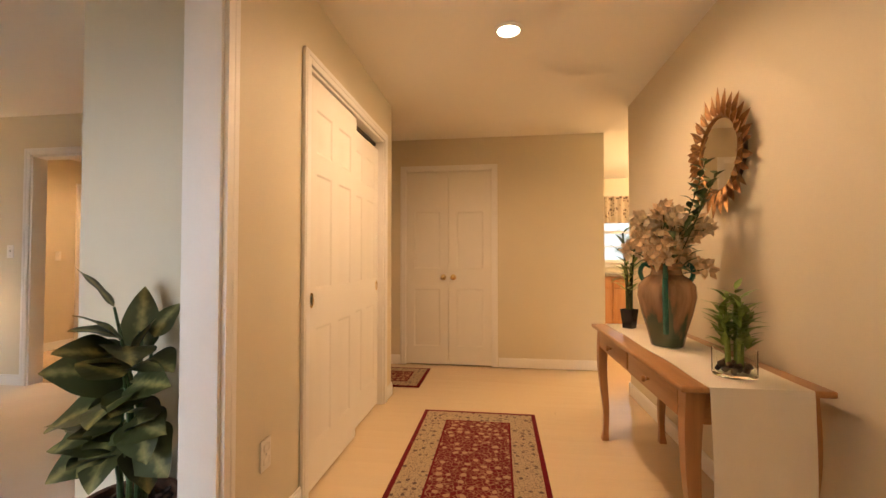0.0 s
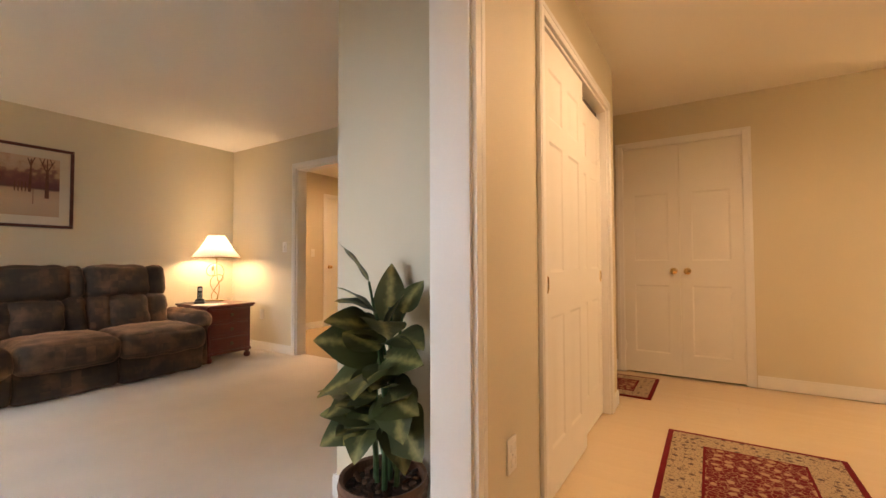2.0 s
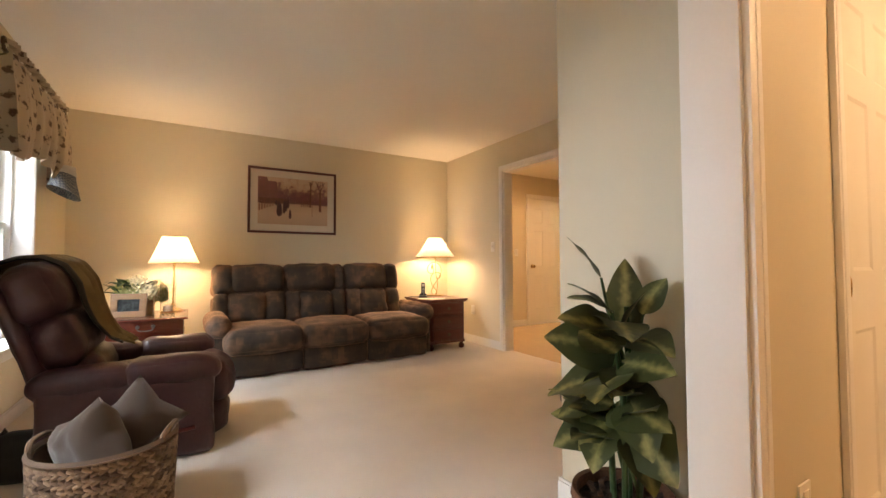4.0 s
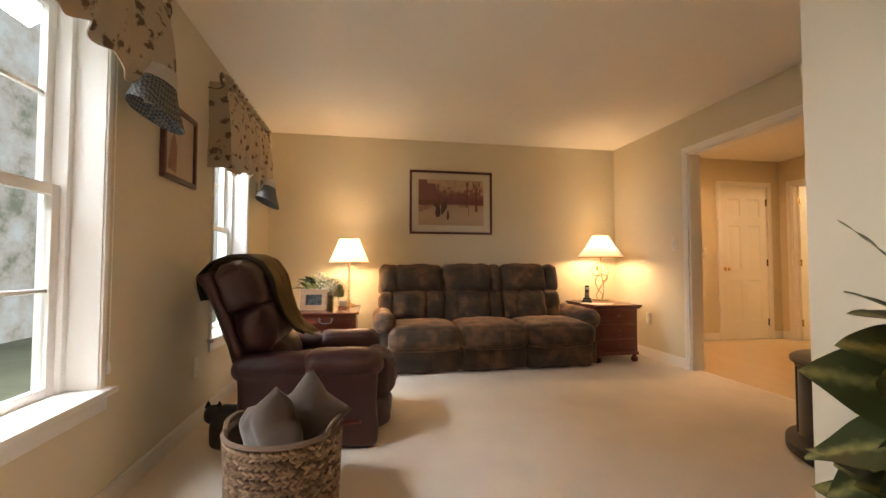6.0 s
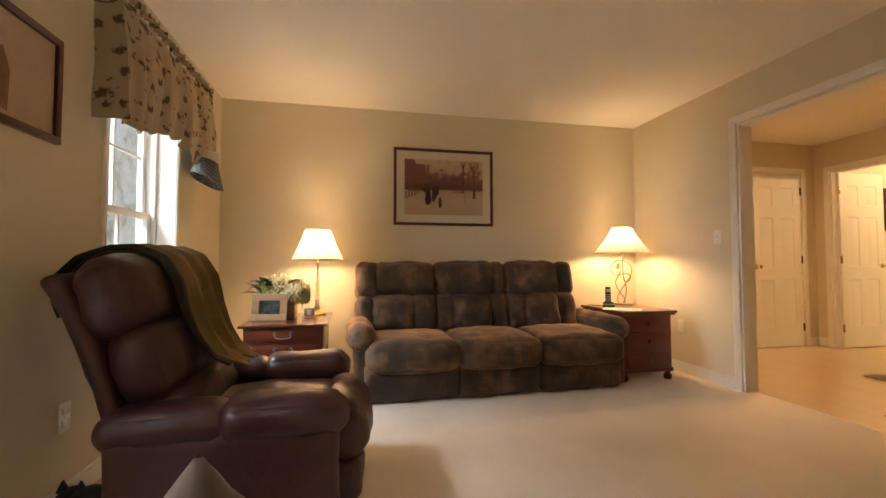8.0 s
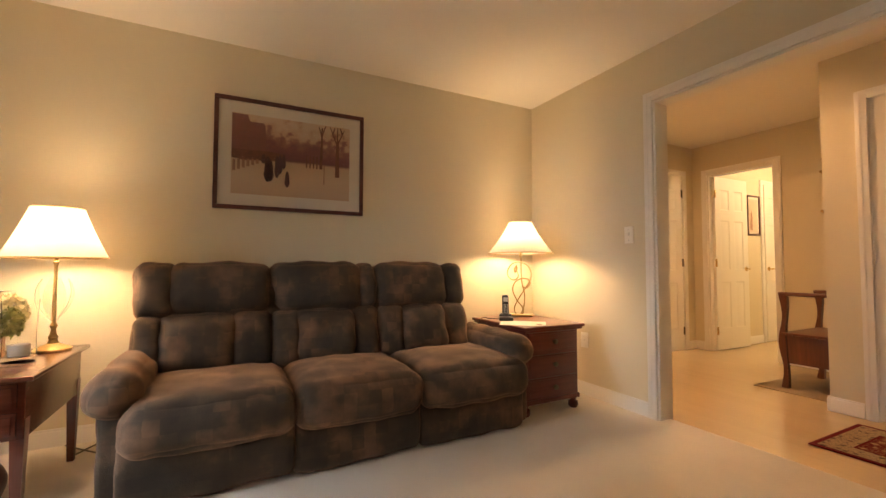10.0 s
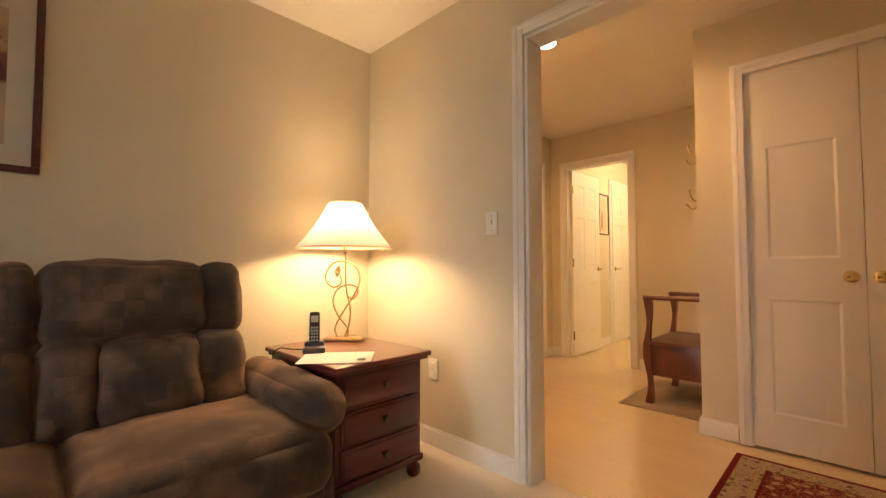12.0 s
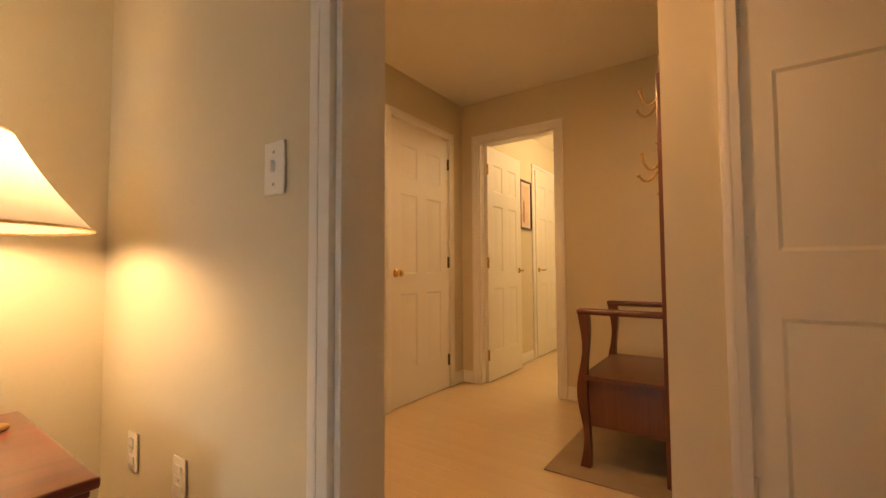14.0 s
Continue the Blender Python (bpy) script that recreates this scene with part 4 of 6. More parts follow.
part("stem", tube([(-0.035, 0, 0.012), (-0.05, 0, 0.06), (-0.02, 0.008, 0.13), (0.025, 0.01, 0.20), (0.07, 0.0, 0.27), (0.085, -0.004, 0.33), (0.06, -0.004, 0.39), (0.0, 0, 0.42), (-0.06, 0, 0.41), (-0.10, 0, 0.36), (-0.10, 0, 0.31), (-0.06, 0, 0.28), (-0.02, 0, 0.30), (-0.025, 0, 0.345), (-0.05, 0, 0.36)], 0.0045, 8), GOLD, lr)
part("stem", tube([(0.015, 0, 0.012), (0.02, 0, 0.06), (-0.03, -0.008, 0.13), (-0.06, -0.006, 0.20), (-0.045, 0, 0.26), (0.0, 0.004, 0.29), (0.05, 0.004, 0.29), (0.075, 0.002, 0.26), (0.05, 0.002, 0.22), (0.02, 0, 0.23)], 0.0045, 8), GOLD, lr)
part("stem", tube([(0.0, 0, 0.012), (0.025, 0.006, 0.08), (0.03, 0.008, 0.17), (0.012, 0.004, 0.25), (0.006, 0, 0.33), (0.005, 0, 0.42), (0.0, 0, 0.50)], 0.005, 8), GOLD, lr)
part("leaf", cloth(lambda u, v: Vector((-0.045 + (v - 0.5) * 0.035 * math.sin(math.pi * u) + 0.012 * u, 0.004 * math.cos(v * 3), 0.33 + 0.07 * u)), 8, 4, 0.002), GOLD, lr, "small gold leaf")
shade(lr, 0.25, 0.088, 0.488, 0.728)

CRADLE = mat("dark_grey_plastic", (0.06, 0.06, 0.064), 0.3, var=0.1, fine=200, bump=0.02)
ph = thing("cordless_phone", "black cordless telephone standing in its dark cradle", "telephone", pose(-4.80, 2.53, 0.578, 0, 0, 60))
part("cradle", join(puff(-0.05, 0.05, -0.05, 0.06, 0.0, 0.03, 0.012, 8), puff(-0.045, 0.045, 0.0, 0.06, 0.0, 0.05, 0.015, 8)), CRADLE, ph, "dark plastic cradle")
hs = part("handset", moved(puff(-0.024, 0.024, -0.014, 0.014, 0.0, 0.165, 0.012, 8), pose(0, 0.012, 0.018, -12)), BLACK, ph, "black handset")
part("screen", moved(block(-0.016, 0.016, -0.0165, -0.0145, 0.115, 0.145, 0.002), pose(0, 0.012, 0.018, -12)), GREYPL, hs)
part("keypad", moved(join(*[block(-0.015 + i * 0.0115, -0.0075 + i * 0.0115, -0.0162, -0.0145, 0.03 + j * 0.014, 0.039 + j * 0.014, 0.001) for i in range(3) for j in range(5)]), pose(0, 0.012, 0.018, -12)), GREYPL, hs)
pc = thing("phone_cord", "thin black telephone cord looping off the end table", "cord", pose(-4.86, 2.50, 0.581))
part("cable", tube([(0.03, 0.02, 0.006), (-0.02, 0.0, 0.003), (-0.07, -0.03, 0.003), (-0.10, -0.055, 0.006), (-0.11, -0.085, -0.02), (-0.105, -0.088, -0.12)], 0.0028, 6), BLACK, pc)
pp = thing("letter", "white printed letter lying on the end table", "paper", pose(-4.62, 2.54, 0.5785, 0, 0, -40))
part("sheet", cloth(lambda u, v: Vector(((u - 0.5) * 0.22, (v - 0.5) * 0.30, 0.002 + 0.006 * max(0, v - 0.8) * 5 * u)), 6, 8, 0.0008), PAPER, pp)
part("stamp", block(0.06, 0.095, 0.09, 0.125, 0.0085, 0.0095), BLACK, pp)

# ---- end table by the window ----
tl = thing("side_table", "reddish mahogany side table with two drawers by the window", "side table", pose(-5.10, -0.42, 0))
part("tabletop", block(0, 0.71, 0, 0.565, 0.543, 0.562, 0.007, 3), REDWOOD, tl, "glossy mahogany top")
part("apron", join(block(0.03, 0.68, 0.03, 0.535, 0.33, 0.543, 0.003)), REDWOOD, tl)
for z in (0.342, 0.447):
    drawer_front(tl, 0.68, 0.05, 0.515, z, z + 0.088, REDWOOD)
for x in (0.05, 0.655):
    for y in (0.05, 0.515):
        leg = bmesh.new()
        vs = box(leg, -0.022, 0.022, -0.022, 0.022, 0, 0.40)
        for v in leg.verts:
            if v.co.z < 0.1:
                v.co.x *= 0.6
                v.co.y *= 0.6
            v.co += Vector((x, y, 0))
        part("leg", leg, REDWOOD_UP, tl)
ll = thing("table_lamp", "brass table lamp with a linen shade and a glass drop collar", "lamp", pose(-4.98, 0.03, 0.562))
part("stand", lathe([(0.0, 0.0), (0.07, 0.0), (0.072, 0.008), (0.05, 0.02), (0.022, 0.032), (0.015, 0.05), (0.02, 0.06), (0.012, 0.075), (0.009, 0.10), (0.016, 0.115), (0.008, 0.13), (0.007, 0.40), (0.012, 0.42), (0.0, 0.43)], 20), GOLD, ll)
shade(ll, 0.20, 0.10, 0.438, 0.678, 0.004)
CLEAR = glass("clear_glass", (0.98, 0.98, 0.96), 0.02)
for a in range(4):
    part("glass_petal", moved(cloth(lambda u, v: Vector(((v - 0.5) * 0.05 * math.sin(math.pi * (0.1 + 0.85 * u)), 0.012 + 0.055 * math.sin(u * 2.4), 0.14 + 0.20 * u)), 8, 4, 0.003), pose(0, 0, 0, 0, 0, 90 * a)), CLEAR, ll, "frosted glass petal")
hj = thing("glass_candle_holder", "clear glass candle holder with a white candle", "candle holder", pose(-4.72, -0.005, 0.562) @ Matrix.Diagonal((1.35, 1.35, 2.0, 1)))
part("glass_cup", lathe([(0.0, 0.0), (0.038, 0.0), (0.042, 0.01), (0.040, 0.06), (0.045, 0.13), (0.042, 0.13), (0.037, 0.06), (0.038, 0.012), (0.0, 0.012)], 22), glass("thin_clear_glass", (0.97, 0.97, 0.95), 0.02, True), hj)
part("candle", lathe([(0.0, 0.013), (0.026, 0.013), (0.026, 0.036), (0.0, 0.038)], 16), PAPER, hj)
pf = thing("photo_frame", "pale wooden photo frame on the side table", "photo frame", pose(-4.62, -0.27, 0.562, 0, 0, 82) @ pose(0, 0, 0, -10) @ Matrix.Diagonal((1.16, 1.0, 1.12, 1)))
LIGHTW = wood("pale_frame_wood", (0.30, 0.17, 0.085), (0.42, 0.26, 0.14), 0.45, 0, 0.1)
part("frame_border", join(*[block(*b, 0.004) for b in ((-0.105, 0.105, -0.012, 0.008, 0, 0.042), (-0.105, 0.105, -0.012, 0.008, 0.128, 0.17), (-0.105, -0.063, -0.012, 0.008, 0.042, 0.128), (0.063, 0.105, -0.012, 0.008, 0.042, 0.128))]), LIGHTW, pf)
part("photo", block(-0.063, 0.063, -0.002, 0.0, 0.042, 0.128), mat("dim_photograph", (0.012, 0.017, 0.014), 0.6, var=0.8, scale=26, fine=50, bump=0, second=(0.05, 0.055, 0.055), spec=0.2), pf, "small dark landscape photograph")
part("strut", block(-0.02, 0.02, 0.008, 0.05, 0.0, 0.012), LIGHTW, pf)


def leaf_blade(length, width, bend, fold=0.25, n=7, wave=0.0, fat=1.12, lead=0.72):
    """One pointed leaf along +x, folded on its midrib, drooping."""
    bm = bmesh.new()
    rows = []
    for i in range(n + 1):
        t = i / n
        w = width * 0.5 * (math.sin(math.pi * t ** lead) ** fat if 0 < t < 1 else 0.0) + 0.0008
        x = length * (t - 0.10 * bend * t * t)
        z = -bend * length * 0.5 * t * t + 0.03 * length * math.sin(t * 3)
        rows.append([bm.verts.new((x, s * w, z + abs(s) * w * fold + wave * s * s * length * math.sin(t * 13 + s * 1.4 + bend * 9))) for s in (-1, -0.5, 0, 0.5, 1)])
    for a, b in zip(rows, rows[1:]):
        for k in range(4):
            bm.faces.new((a[k], a[k + 1], b[k + 1], b[k]))
    return bm


def leaf_material(name, edge, rib, rough=0.38, width=0.06, veins=0.0):
    """A green leaf with a paler midrib, by the blade's own y."""
    m = bpy.data.materials.new(name)
    m.use_nodes = True
    n, l = m.node_tree.nodes, m.node_tree.links
    b = n["Principled BSDF"]
    co, sp, ab, no, ad, ramp = (n.new("ShaderNode" + k) for k in ("TexCoord", "SeparateXYZ", "Math", "TexNoise", "Math", "ValToRGB"))
    l.new(co.outputs["Object"], sp.inputs[0])
    ab.operation = "ABSOLUTE"
    l.new(sp.outputs["Y"], ab.inputs[0])
    no.inputs["Scale"].default_value, no.inputs["Detail"].default_value = 45, 4
    l.new(co.outputs["Object"], no.inputs["Vector"])
    ad.operation = "MULTIPLY_ADD"
    ad.inputs[1].default_value = 0.035
    l.new(no.outputs[0], ad.inputs[0])
    l.new(ab.outputs[0], ad.inputs[2])
    e = ramp.color_ramp.elements
    e[0].position, e[1].position = 0.016, width
    e[0].color, e[1].color = (*rib, 1), (*edge, 1)
    src = ad.outputs[0]
    if veins:
        k, f, s, v = (n.new("ShaderNodeMath") for _ in range(4))
        k.operation, f.operation, s.operation, v.operation = "MULTIPLY_ADD", "MULTIPLY", "SINE", "MULTIPLY_ADD"
        k.inputs[1].default_value, f.inputs[1].default_value, v.inputs[1].default_value = -0.7, 210.0, veins
        l.new(ab.outputs[0], k.inputs[0])
        l.new(sp.outputs["X"], k.inputs[2])
        l.new(k.outputs[0], f.inputs[0])
        l.new(f.outputs[0], s.inputs[0])
        l.new(s.outputs[0], v.inputs[0])
        l.new(src, v.inputs[2])
        src = v.outputs[0]
        bp = n.new("ShaderNodeBump")
        bp.inputs["Strength"].default_value, bp.inputs["Distance"].default_value = 0.06, 0.0015
        l.new(s.outputs[0], bp.inputs["Height"])
        l.new(bp.outputs[0], b.inputs["Normal"])
    l.new(src, ramp.inputs[0])
    l.new(ramp.outputs[0], b.inputs["Base Color"])
    b.inputs["Roughness"].default_value = rough
    return m


PETAL = mat("cream_petals", (0.84, 0.76, 0.52), 0.8, var=0.10, scale=30, fine=90, bump=0.1)
GREENPETAL = mat("pale_green_petals", (0.46, 0.46, 0.20), 0.8, var=0.2, scale=30, fine=90, bump=0.1)
SMALLLEAF = leaf_material("small_green_leaf", (0.03, 0.07, 0.02), (0.10, 0.16, 0.06), 0.45, 0.03)


def blossom_ball(r, count, seed, petal=0.022):
    """A head of many small petals on a ball."""
    rng = random.Random(seed)
    bms = []
    for i in range(count):
        z = 1 - 1.7 * (i + 0.5) / count
        a = i * 2.39996
        d = Vector((math.cos(a) * math.sqrt(max(0, 1 - z * z)), math.sin(a) * math.sqrt(max(0, 1 - z * z)), z))
        q = d.to_track_quat("Z", "Y").to_matrix().to_4x4()
        for k in range(3):
            b = leaf_blade(petal * rng.uniform(0.8, 1.2), petal * 0.8, -0.5, 0.1, 3)
            bms.append(moved(b, Matrix.Translation(d * r) @ q @ pose(0, 0, 0, 0, -25, 120 * k + rng.uniform(0, 90))))
    return join(*bms)


fl = thing("flower_arrangement", "cream hydrangea arrangement in a low wooden box", "flowers", pose(-4.80, -0.235, 0.562) @ Matrix.Diagonal((1.25, 1.15, 1.3, 1)))
part("planter", join(block(-0.07, 0.07, -0.11, 0.11, 0.0, 0.10, 0.005), block(-0.075, 0.075, -0.115, 0.115, 0.09, 0.105, 0.004)), LIGHTW, fl, "low pale wooden box")
for i, (x, y, z, r, m_) in enumerate(((0.02, 0.03, 0.17, 0.055, PETAL), (0.0, -0.06, 0.16, 0.05, GREENPETAL), (0.05, 0.10, 0.14, 0.045, PETAL), (-0.04, 0.0, 0.19, 0.05, PETAL), (0.04, -0.02, 0.13, 0.045, GREENPETAL), (-0.02, 0.13, 0.15, 0.045, PETAL), (0.04, 0.15, 0.12, 0.035, GREENPETAL))):
    h = part("flower_head", blossom_ball(r * 1.2, 80, i, 0.019), m_, fl)
    h.location = (x, y, z)
rng = random.Random(3)
for i in range(40):
    lf = part("leaf", leaf_blade(rng.uniform(0.07, 0.13), rng.uniform(0.045, 0.065), rng.uniform(0.2, 0.8), 0.2), SMALLLEAF, fl)
    a = rng.uniform(0, 360)
    lf.matrix_local = pose(0.02 * math.cos(radians(a)), -0.03 + 0.09 * math.sin(radians(a)), rng.uniform(0.10, 0.20), 0, -rng.uniform(0, 50), a)
rc = thing("lamp_cord", "thin brown lamp cord looped on the carpet", "cord", pose(-5.2, 0.12, 0.009))
part("cable", tube([(-0.06, -0.10, 0.003), (0.05, 0.0, 0.003), (0.14, 0.10, 0.003), (0.06, 0.15, 0.003), (-0.02, 0.06, 0.003), (0.10, -0.02, 0.003)], 0.004, 6), IRON, rc)

# ---- recliner ----
re_ = thing("recliner", "burgundy leather recliner armchair with rolled arms", "recliner", pose(-3.35, -0.15, 0))
part("base", block(-0.36, 0.36, -0.28, 0.36, 0.006, 0.09, 0.01), BLACK, re_, "dark base frame")
part("seat", puff(-0.27, 0.27, -0.20, 0.44, 0.21, 0.405, 0.08, 24, (0, 0.01, 0.035), 0.018, 2), LEATHER, re_)
ft = part("footrest", join(puff(-0.275, 0.275, 0.34, 0.525, 0.20, 0.435, 0.085, 22, (0, 0.025, 0), 0.014, 3), puff(-0.27, 0.27, 0.36, 0.495, 0.03, 0.235, 0.06, 20, (0, 0.02, 0), 0.020, 9)), LEATHER, re_, "padded leather footrest, folded down")
for sg in (-1, 1):
    x0, x1 = sorted((sg * 0.26, sg * 0.43))
    arm = part("arm", puff(x0, x1, -0.28, 0.425, 0.012, 0.43, 0.035, 18, (0.010, 0, 0), 0.010, sg), LEATHER, re_)
    part("arm_pad", join(puff(x0 - 0.008, x1 + 0.010, -0.31, 0.075, 0.375, 0.500, 0.060, 22, (0.004, 0.004, 0.010), 0.008, 8 + sg),
         puff(x0 - 0.014, x1 + 0.016, 0.035, 0.445, 0.370, 0.512, 0.068, 24, (0.006, 0.010, 0.014), 0.010, 3 + sg)), LEATHER, arm)
tilt = pose(0, -0.26, 0.44, 20)
shell = puff(-0.335, 0.335, -0.06, 0.02, -0.16, 0.54, 0.035, 20, (0.012, 0, 0), 0.008, 1)
for v in shell.verts:
    v.co.y -= 0.035 * max(0.0, (v.co.z - 0.30) / 0.24) ** 2 * (0.4 + 0.6 * abs(v.co.x) / 0.335)
bk = part("back", moved(shell, tilt), LEATHER, re_)
part("head_cushion", moved(puff(-0.345, 0.345, -0.03, 0.180, 0.255, 0.556, 0.100, 28, (0.010, 0.022, 0.012), 0.014, 5), tilt), LEATHER, bk)
part("lumbar_cushion", moved(puff(-0.335, 0.335, -0.01, 0.180, 0.020, 0.305, 0.085, 26, (0.008, 0.022, 0), 0.016, 6), tilt), LEATHER, bk)
part("lower_cushion", moved(puff(-0.29, 0.29, 0.0, 0.19, -0.12, 0.065, 0.07, 18, (0.0, 0.022, 0), 0.014, 7), tilt), LEATHER, bk)
OVER = [(-0.125, 0.40), (-0.122, 0.46), (-0.110, 0.525), (-0.03, 0.576), (0.06, 0.583), (0.135, 0.563), (0.198, 0.50), (0.220, 0.40), (0.212, 0.29), (0.222, 0.19), (0.250, 0.09), (0.300, 0.03)]


def drape(u, v):
    at = u * (len(OVER) - 1)
    i = min(int(at), len(OVER) - 2)
    t = at - i
    y = OVER[i][0] * (1 - t) + OVER[i + 1][0] * t
    z = OVER[i][1] * (1 - t) + OVER[i + 1][1] * t
    k = 0.010 + (0.007 + 0.016 * u * u) * (math.sin(v * 15 + u * 4) + 0.6 * math.sin(v * 33 + 2))
    d = Vector((0, y - 0.03, z - 0.33)).normalized()
    x = -0.06 + (v - 0.5) * (0.50 - 0.17 * u * u) + 0.02 * math.sin(u * 9)
    return tilt @ (Vector((x, y, z)) + d * (k + 0.010))


th = thing("throw_blanket", "olive brown knitted throw with a dark edge over the recliner back", "throw", pose(-3.35, -0.15, 0))
part("knit", cloth(lambda u, v: drape(u, 0.86 * v), 52, 24, 0.008), THROW, th, "olive brown knit")
part("edge_band", cloth(lambda u, v: drape(u * 0.97, 0.86 + 0.14 * v), 50, 8, 0.009), THROWDARK, th, "dark knitted edge band")

part("lever", join(tube([(0.43, 0.16, 0.15), (0.462, 0.18, 0.155), (0.475, 0.34, 0.172)], 0.010, 8)), CHERRY, re_, "wooden footrest lever")

# ---- basket with cushions ----
def seagrass(name, dark, mid_col, light):
    """Dried grass strands, each a little different, with fibres along them."""
    m = mat(name, mid_col, 0.8, var=0.2, scale=25, fine=160, bump=0.6, dist=0.003)
    n, l = m.node_tree.nodes, m.node_tree.links
    geo, ramp, mx = n.new("ShaderNodeNewGeometry"), n.new("ShaderNodeValToRGB"), n.new("ShaderNodeMix")
    e = ramp.color_ramp.elements
    e[0].color, e[1].color = (*dark, 1), (*light, 1)
    e.new(0.45).color = (*mid_col, 1)
    l.new(geo.outputs["Random Per Island"], ramp.inputs[0])
    mx.data_type = "RGBA"
    mx.inputs[0].default_value = 0.7
    b = n["Principled BSDF"]
    l.new(b.inputs["Base Color"].links[0].from_socket, mx.inputs[6])
    l.new(ramp.outputs[0], mx.inputs[7])
    l.new(mx.outputs[2], b.inputs["Base Color"])
    return m


STRAW = seagrass("woven_seagrass", (0.055, 0.032, 0.020), (0.19, 0.118, 0.070), (0.36, 0.245, 0.155))
INSIDE = mat("basket_inside", (0.10, 0.062, 0.038), 0.9, var=0.4, scale=14, fine=120, bump=0.5)
bs = thing("basket", "round woven seagrass basket holding two cushions", "basket", pose(-2.42, -0.10, 0.004))
part("lining_wall", lathe([(0.0, 0.0), (0.19, 0.0), (0.205, 0.15), (0.212, 0.325), (0.204, 0.325), (0.196, 0.15), (0.182, 0.012), (0.0, 0.012)], 32), INSIDE, bs)
weave = []
rows = 20
for k in range(rows):
    z = 0.012 + k * 0.0158 + (0.0022 if k % 2 == 0 else -0.0022)
    r = 0.202 + 0.013 * min(1, z / 0.3)
    n = 60
    for i in range(n):
        a0 = 2 * math.pi * (i + 0.12 * math.sin(i * 5.1 + k)) / n
        d = 30 if k % 2 else -30
        b = puff(-0.0165, 0.0165, -0.009, 0.009, -0.0066, 0.0066, 0.0063, 4)
        weave.append(moved(b, pose(r * math.cos(a0), r * math.sin(a0), z, 0, 0, math.degrees(a0) + 90) @ pose(0, 0, 0, 0, d + 6 * math.sin(i * 3.3 + k), 9)))
tagged(part("weave", join(*weave), STRAW, bs, "braided seagrass"), kind="stuff")
part("rim", join(ring(0.217, 0.011, 0.333, 48)), STRAW, bs)
for a in (75, 255):
    c, s = math.cos(radians(a)), math.sin(radians(a))
    part("handle", tube([(0.215 * math.cos(radians(a + o)), 0.215 * math.sin(radians(a + o)), 0.33 + h) for o, h in ((-20, 0), (-18, 0.02), (-10, 0.034), (10, 0.034), (18, 0.02), (20, 0))], 0.010, 8), STRAW, bs)
TAUPE = mat("taupe_cotton", (0.068, 0.046, 0.033), 0.9, var=0.08, scale=5, fine=260, bump=0.3, sheen=0.3)


def cushion(m, label, size=0.262):
    bm = bmesh.new()
    n = 18
    sides = []
    for sg in (-1, 1):
        g = []
        for i in range(n + 1):
            row = []
            for j in range(n + 1):
                u, v = 2 * i / n - 1, 2 * j / n - 1
                e = max(0, (1 - u ** 4) * (1 - v ** 4)) ** 0.75
                pin = 1 - 0.20 * (1 - abs(u * v)) * max(abs(u), abs(v)) ** 2
                row.append(bm.verts.new((u * size / 2 * pin, sg * 0.085 * e + 0.008 * noise.noise(Vector((u * 3, v * 3, sg))) * e, v * size / 2 * pin)))
            g.append(row)
        for i in range(n):
            for j in range(n):
                bm.faces.new((g[i][j], g[i + 1][j], g[i + 1][j + 1], g[i][j + 1]))
    bmesh.ops.remove_doubles(bm, verts=bm.verts[:], dist=0.0008)
    return single("cushion", bm, TAUPE, label, "cushion", m, "cushions in the basket", 60)


cushion(pose(-2.36, -0.14, 0.345, 0, 0, 42) @ pose(0, 0, 0, 4, -30, 0), "taupe square cushion standing in the basket")
cushion(pose(-2.49, -0.02, 0.365, 0, 0, 100) @ pose(0, 0, 0, 4, 48, 0), "taupe square cushion standing in the basket, tilted")
# Plain stand-in for a dark cat-like shape.
FIG = mat("plain_black_figure", (0.010, 0.010, 0.010), 0.6, var=0.2, fine=200, bump=0.1)
catb = join(puff(-0.06, 0.06, -0.05, 0.06, 0.155, 0.265, 0.05, 10), puff(-0.075, 0.075, 0.0, 0.34, 0.11, 0.27, 0.07, 10), *[moved(lathe([(0.022, 0.0), (0.012, 0.025), (0.0, 0.045)], 8), pose(0.0, y, 0.25)) for y in (-0.035, 0.042)],
            puff(-0.07, 0.07, -0.01, 0.33, 0.0, 0.2, 0.06, 10))
single("cat_figure", catb, FIG, "plain black cat-shaped figure beside the recliner", "ornament", pose(-3.08, -0.585, 0.004, 0, 0, -14) @ Matrix.Diagonal((0.8, 0.8, 0.85, 1)))

# ---- television stand ----
ST = wood("espresso_wood", (0.009, 0.006, 0.005), (0.018, 0.011, 0.009), 0.5, 2, 0.0)


def oval_slab(rx, ry, z0, z1, bev, seg=40):
    prof = [(1 - bev, z0), (1, z0 + bev * 0.3), (1, z1 - bev * 0.3), (1 - bev, z1)]
    return moved(lathe([(0, z0)] + prof + [(0, z1)], seg), Matrix.Diagonal((rx, ry, 1, 1)))


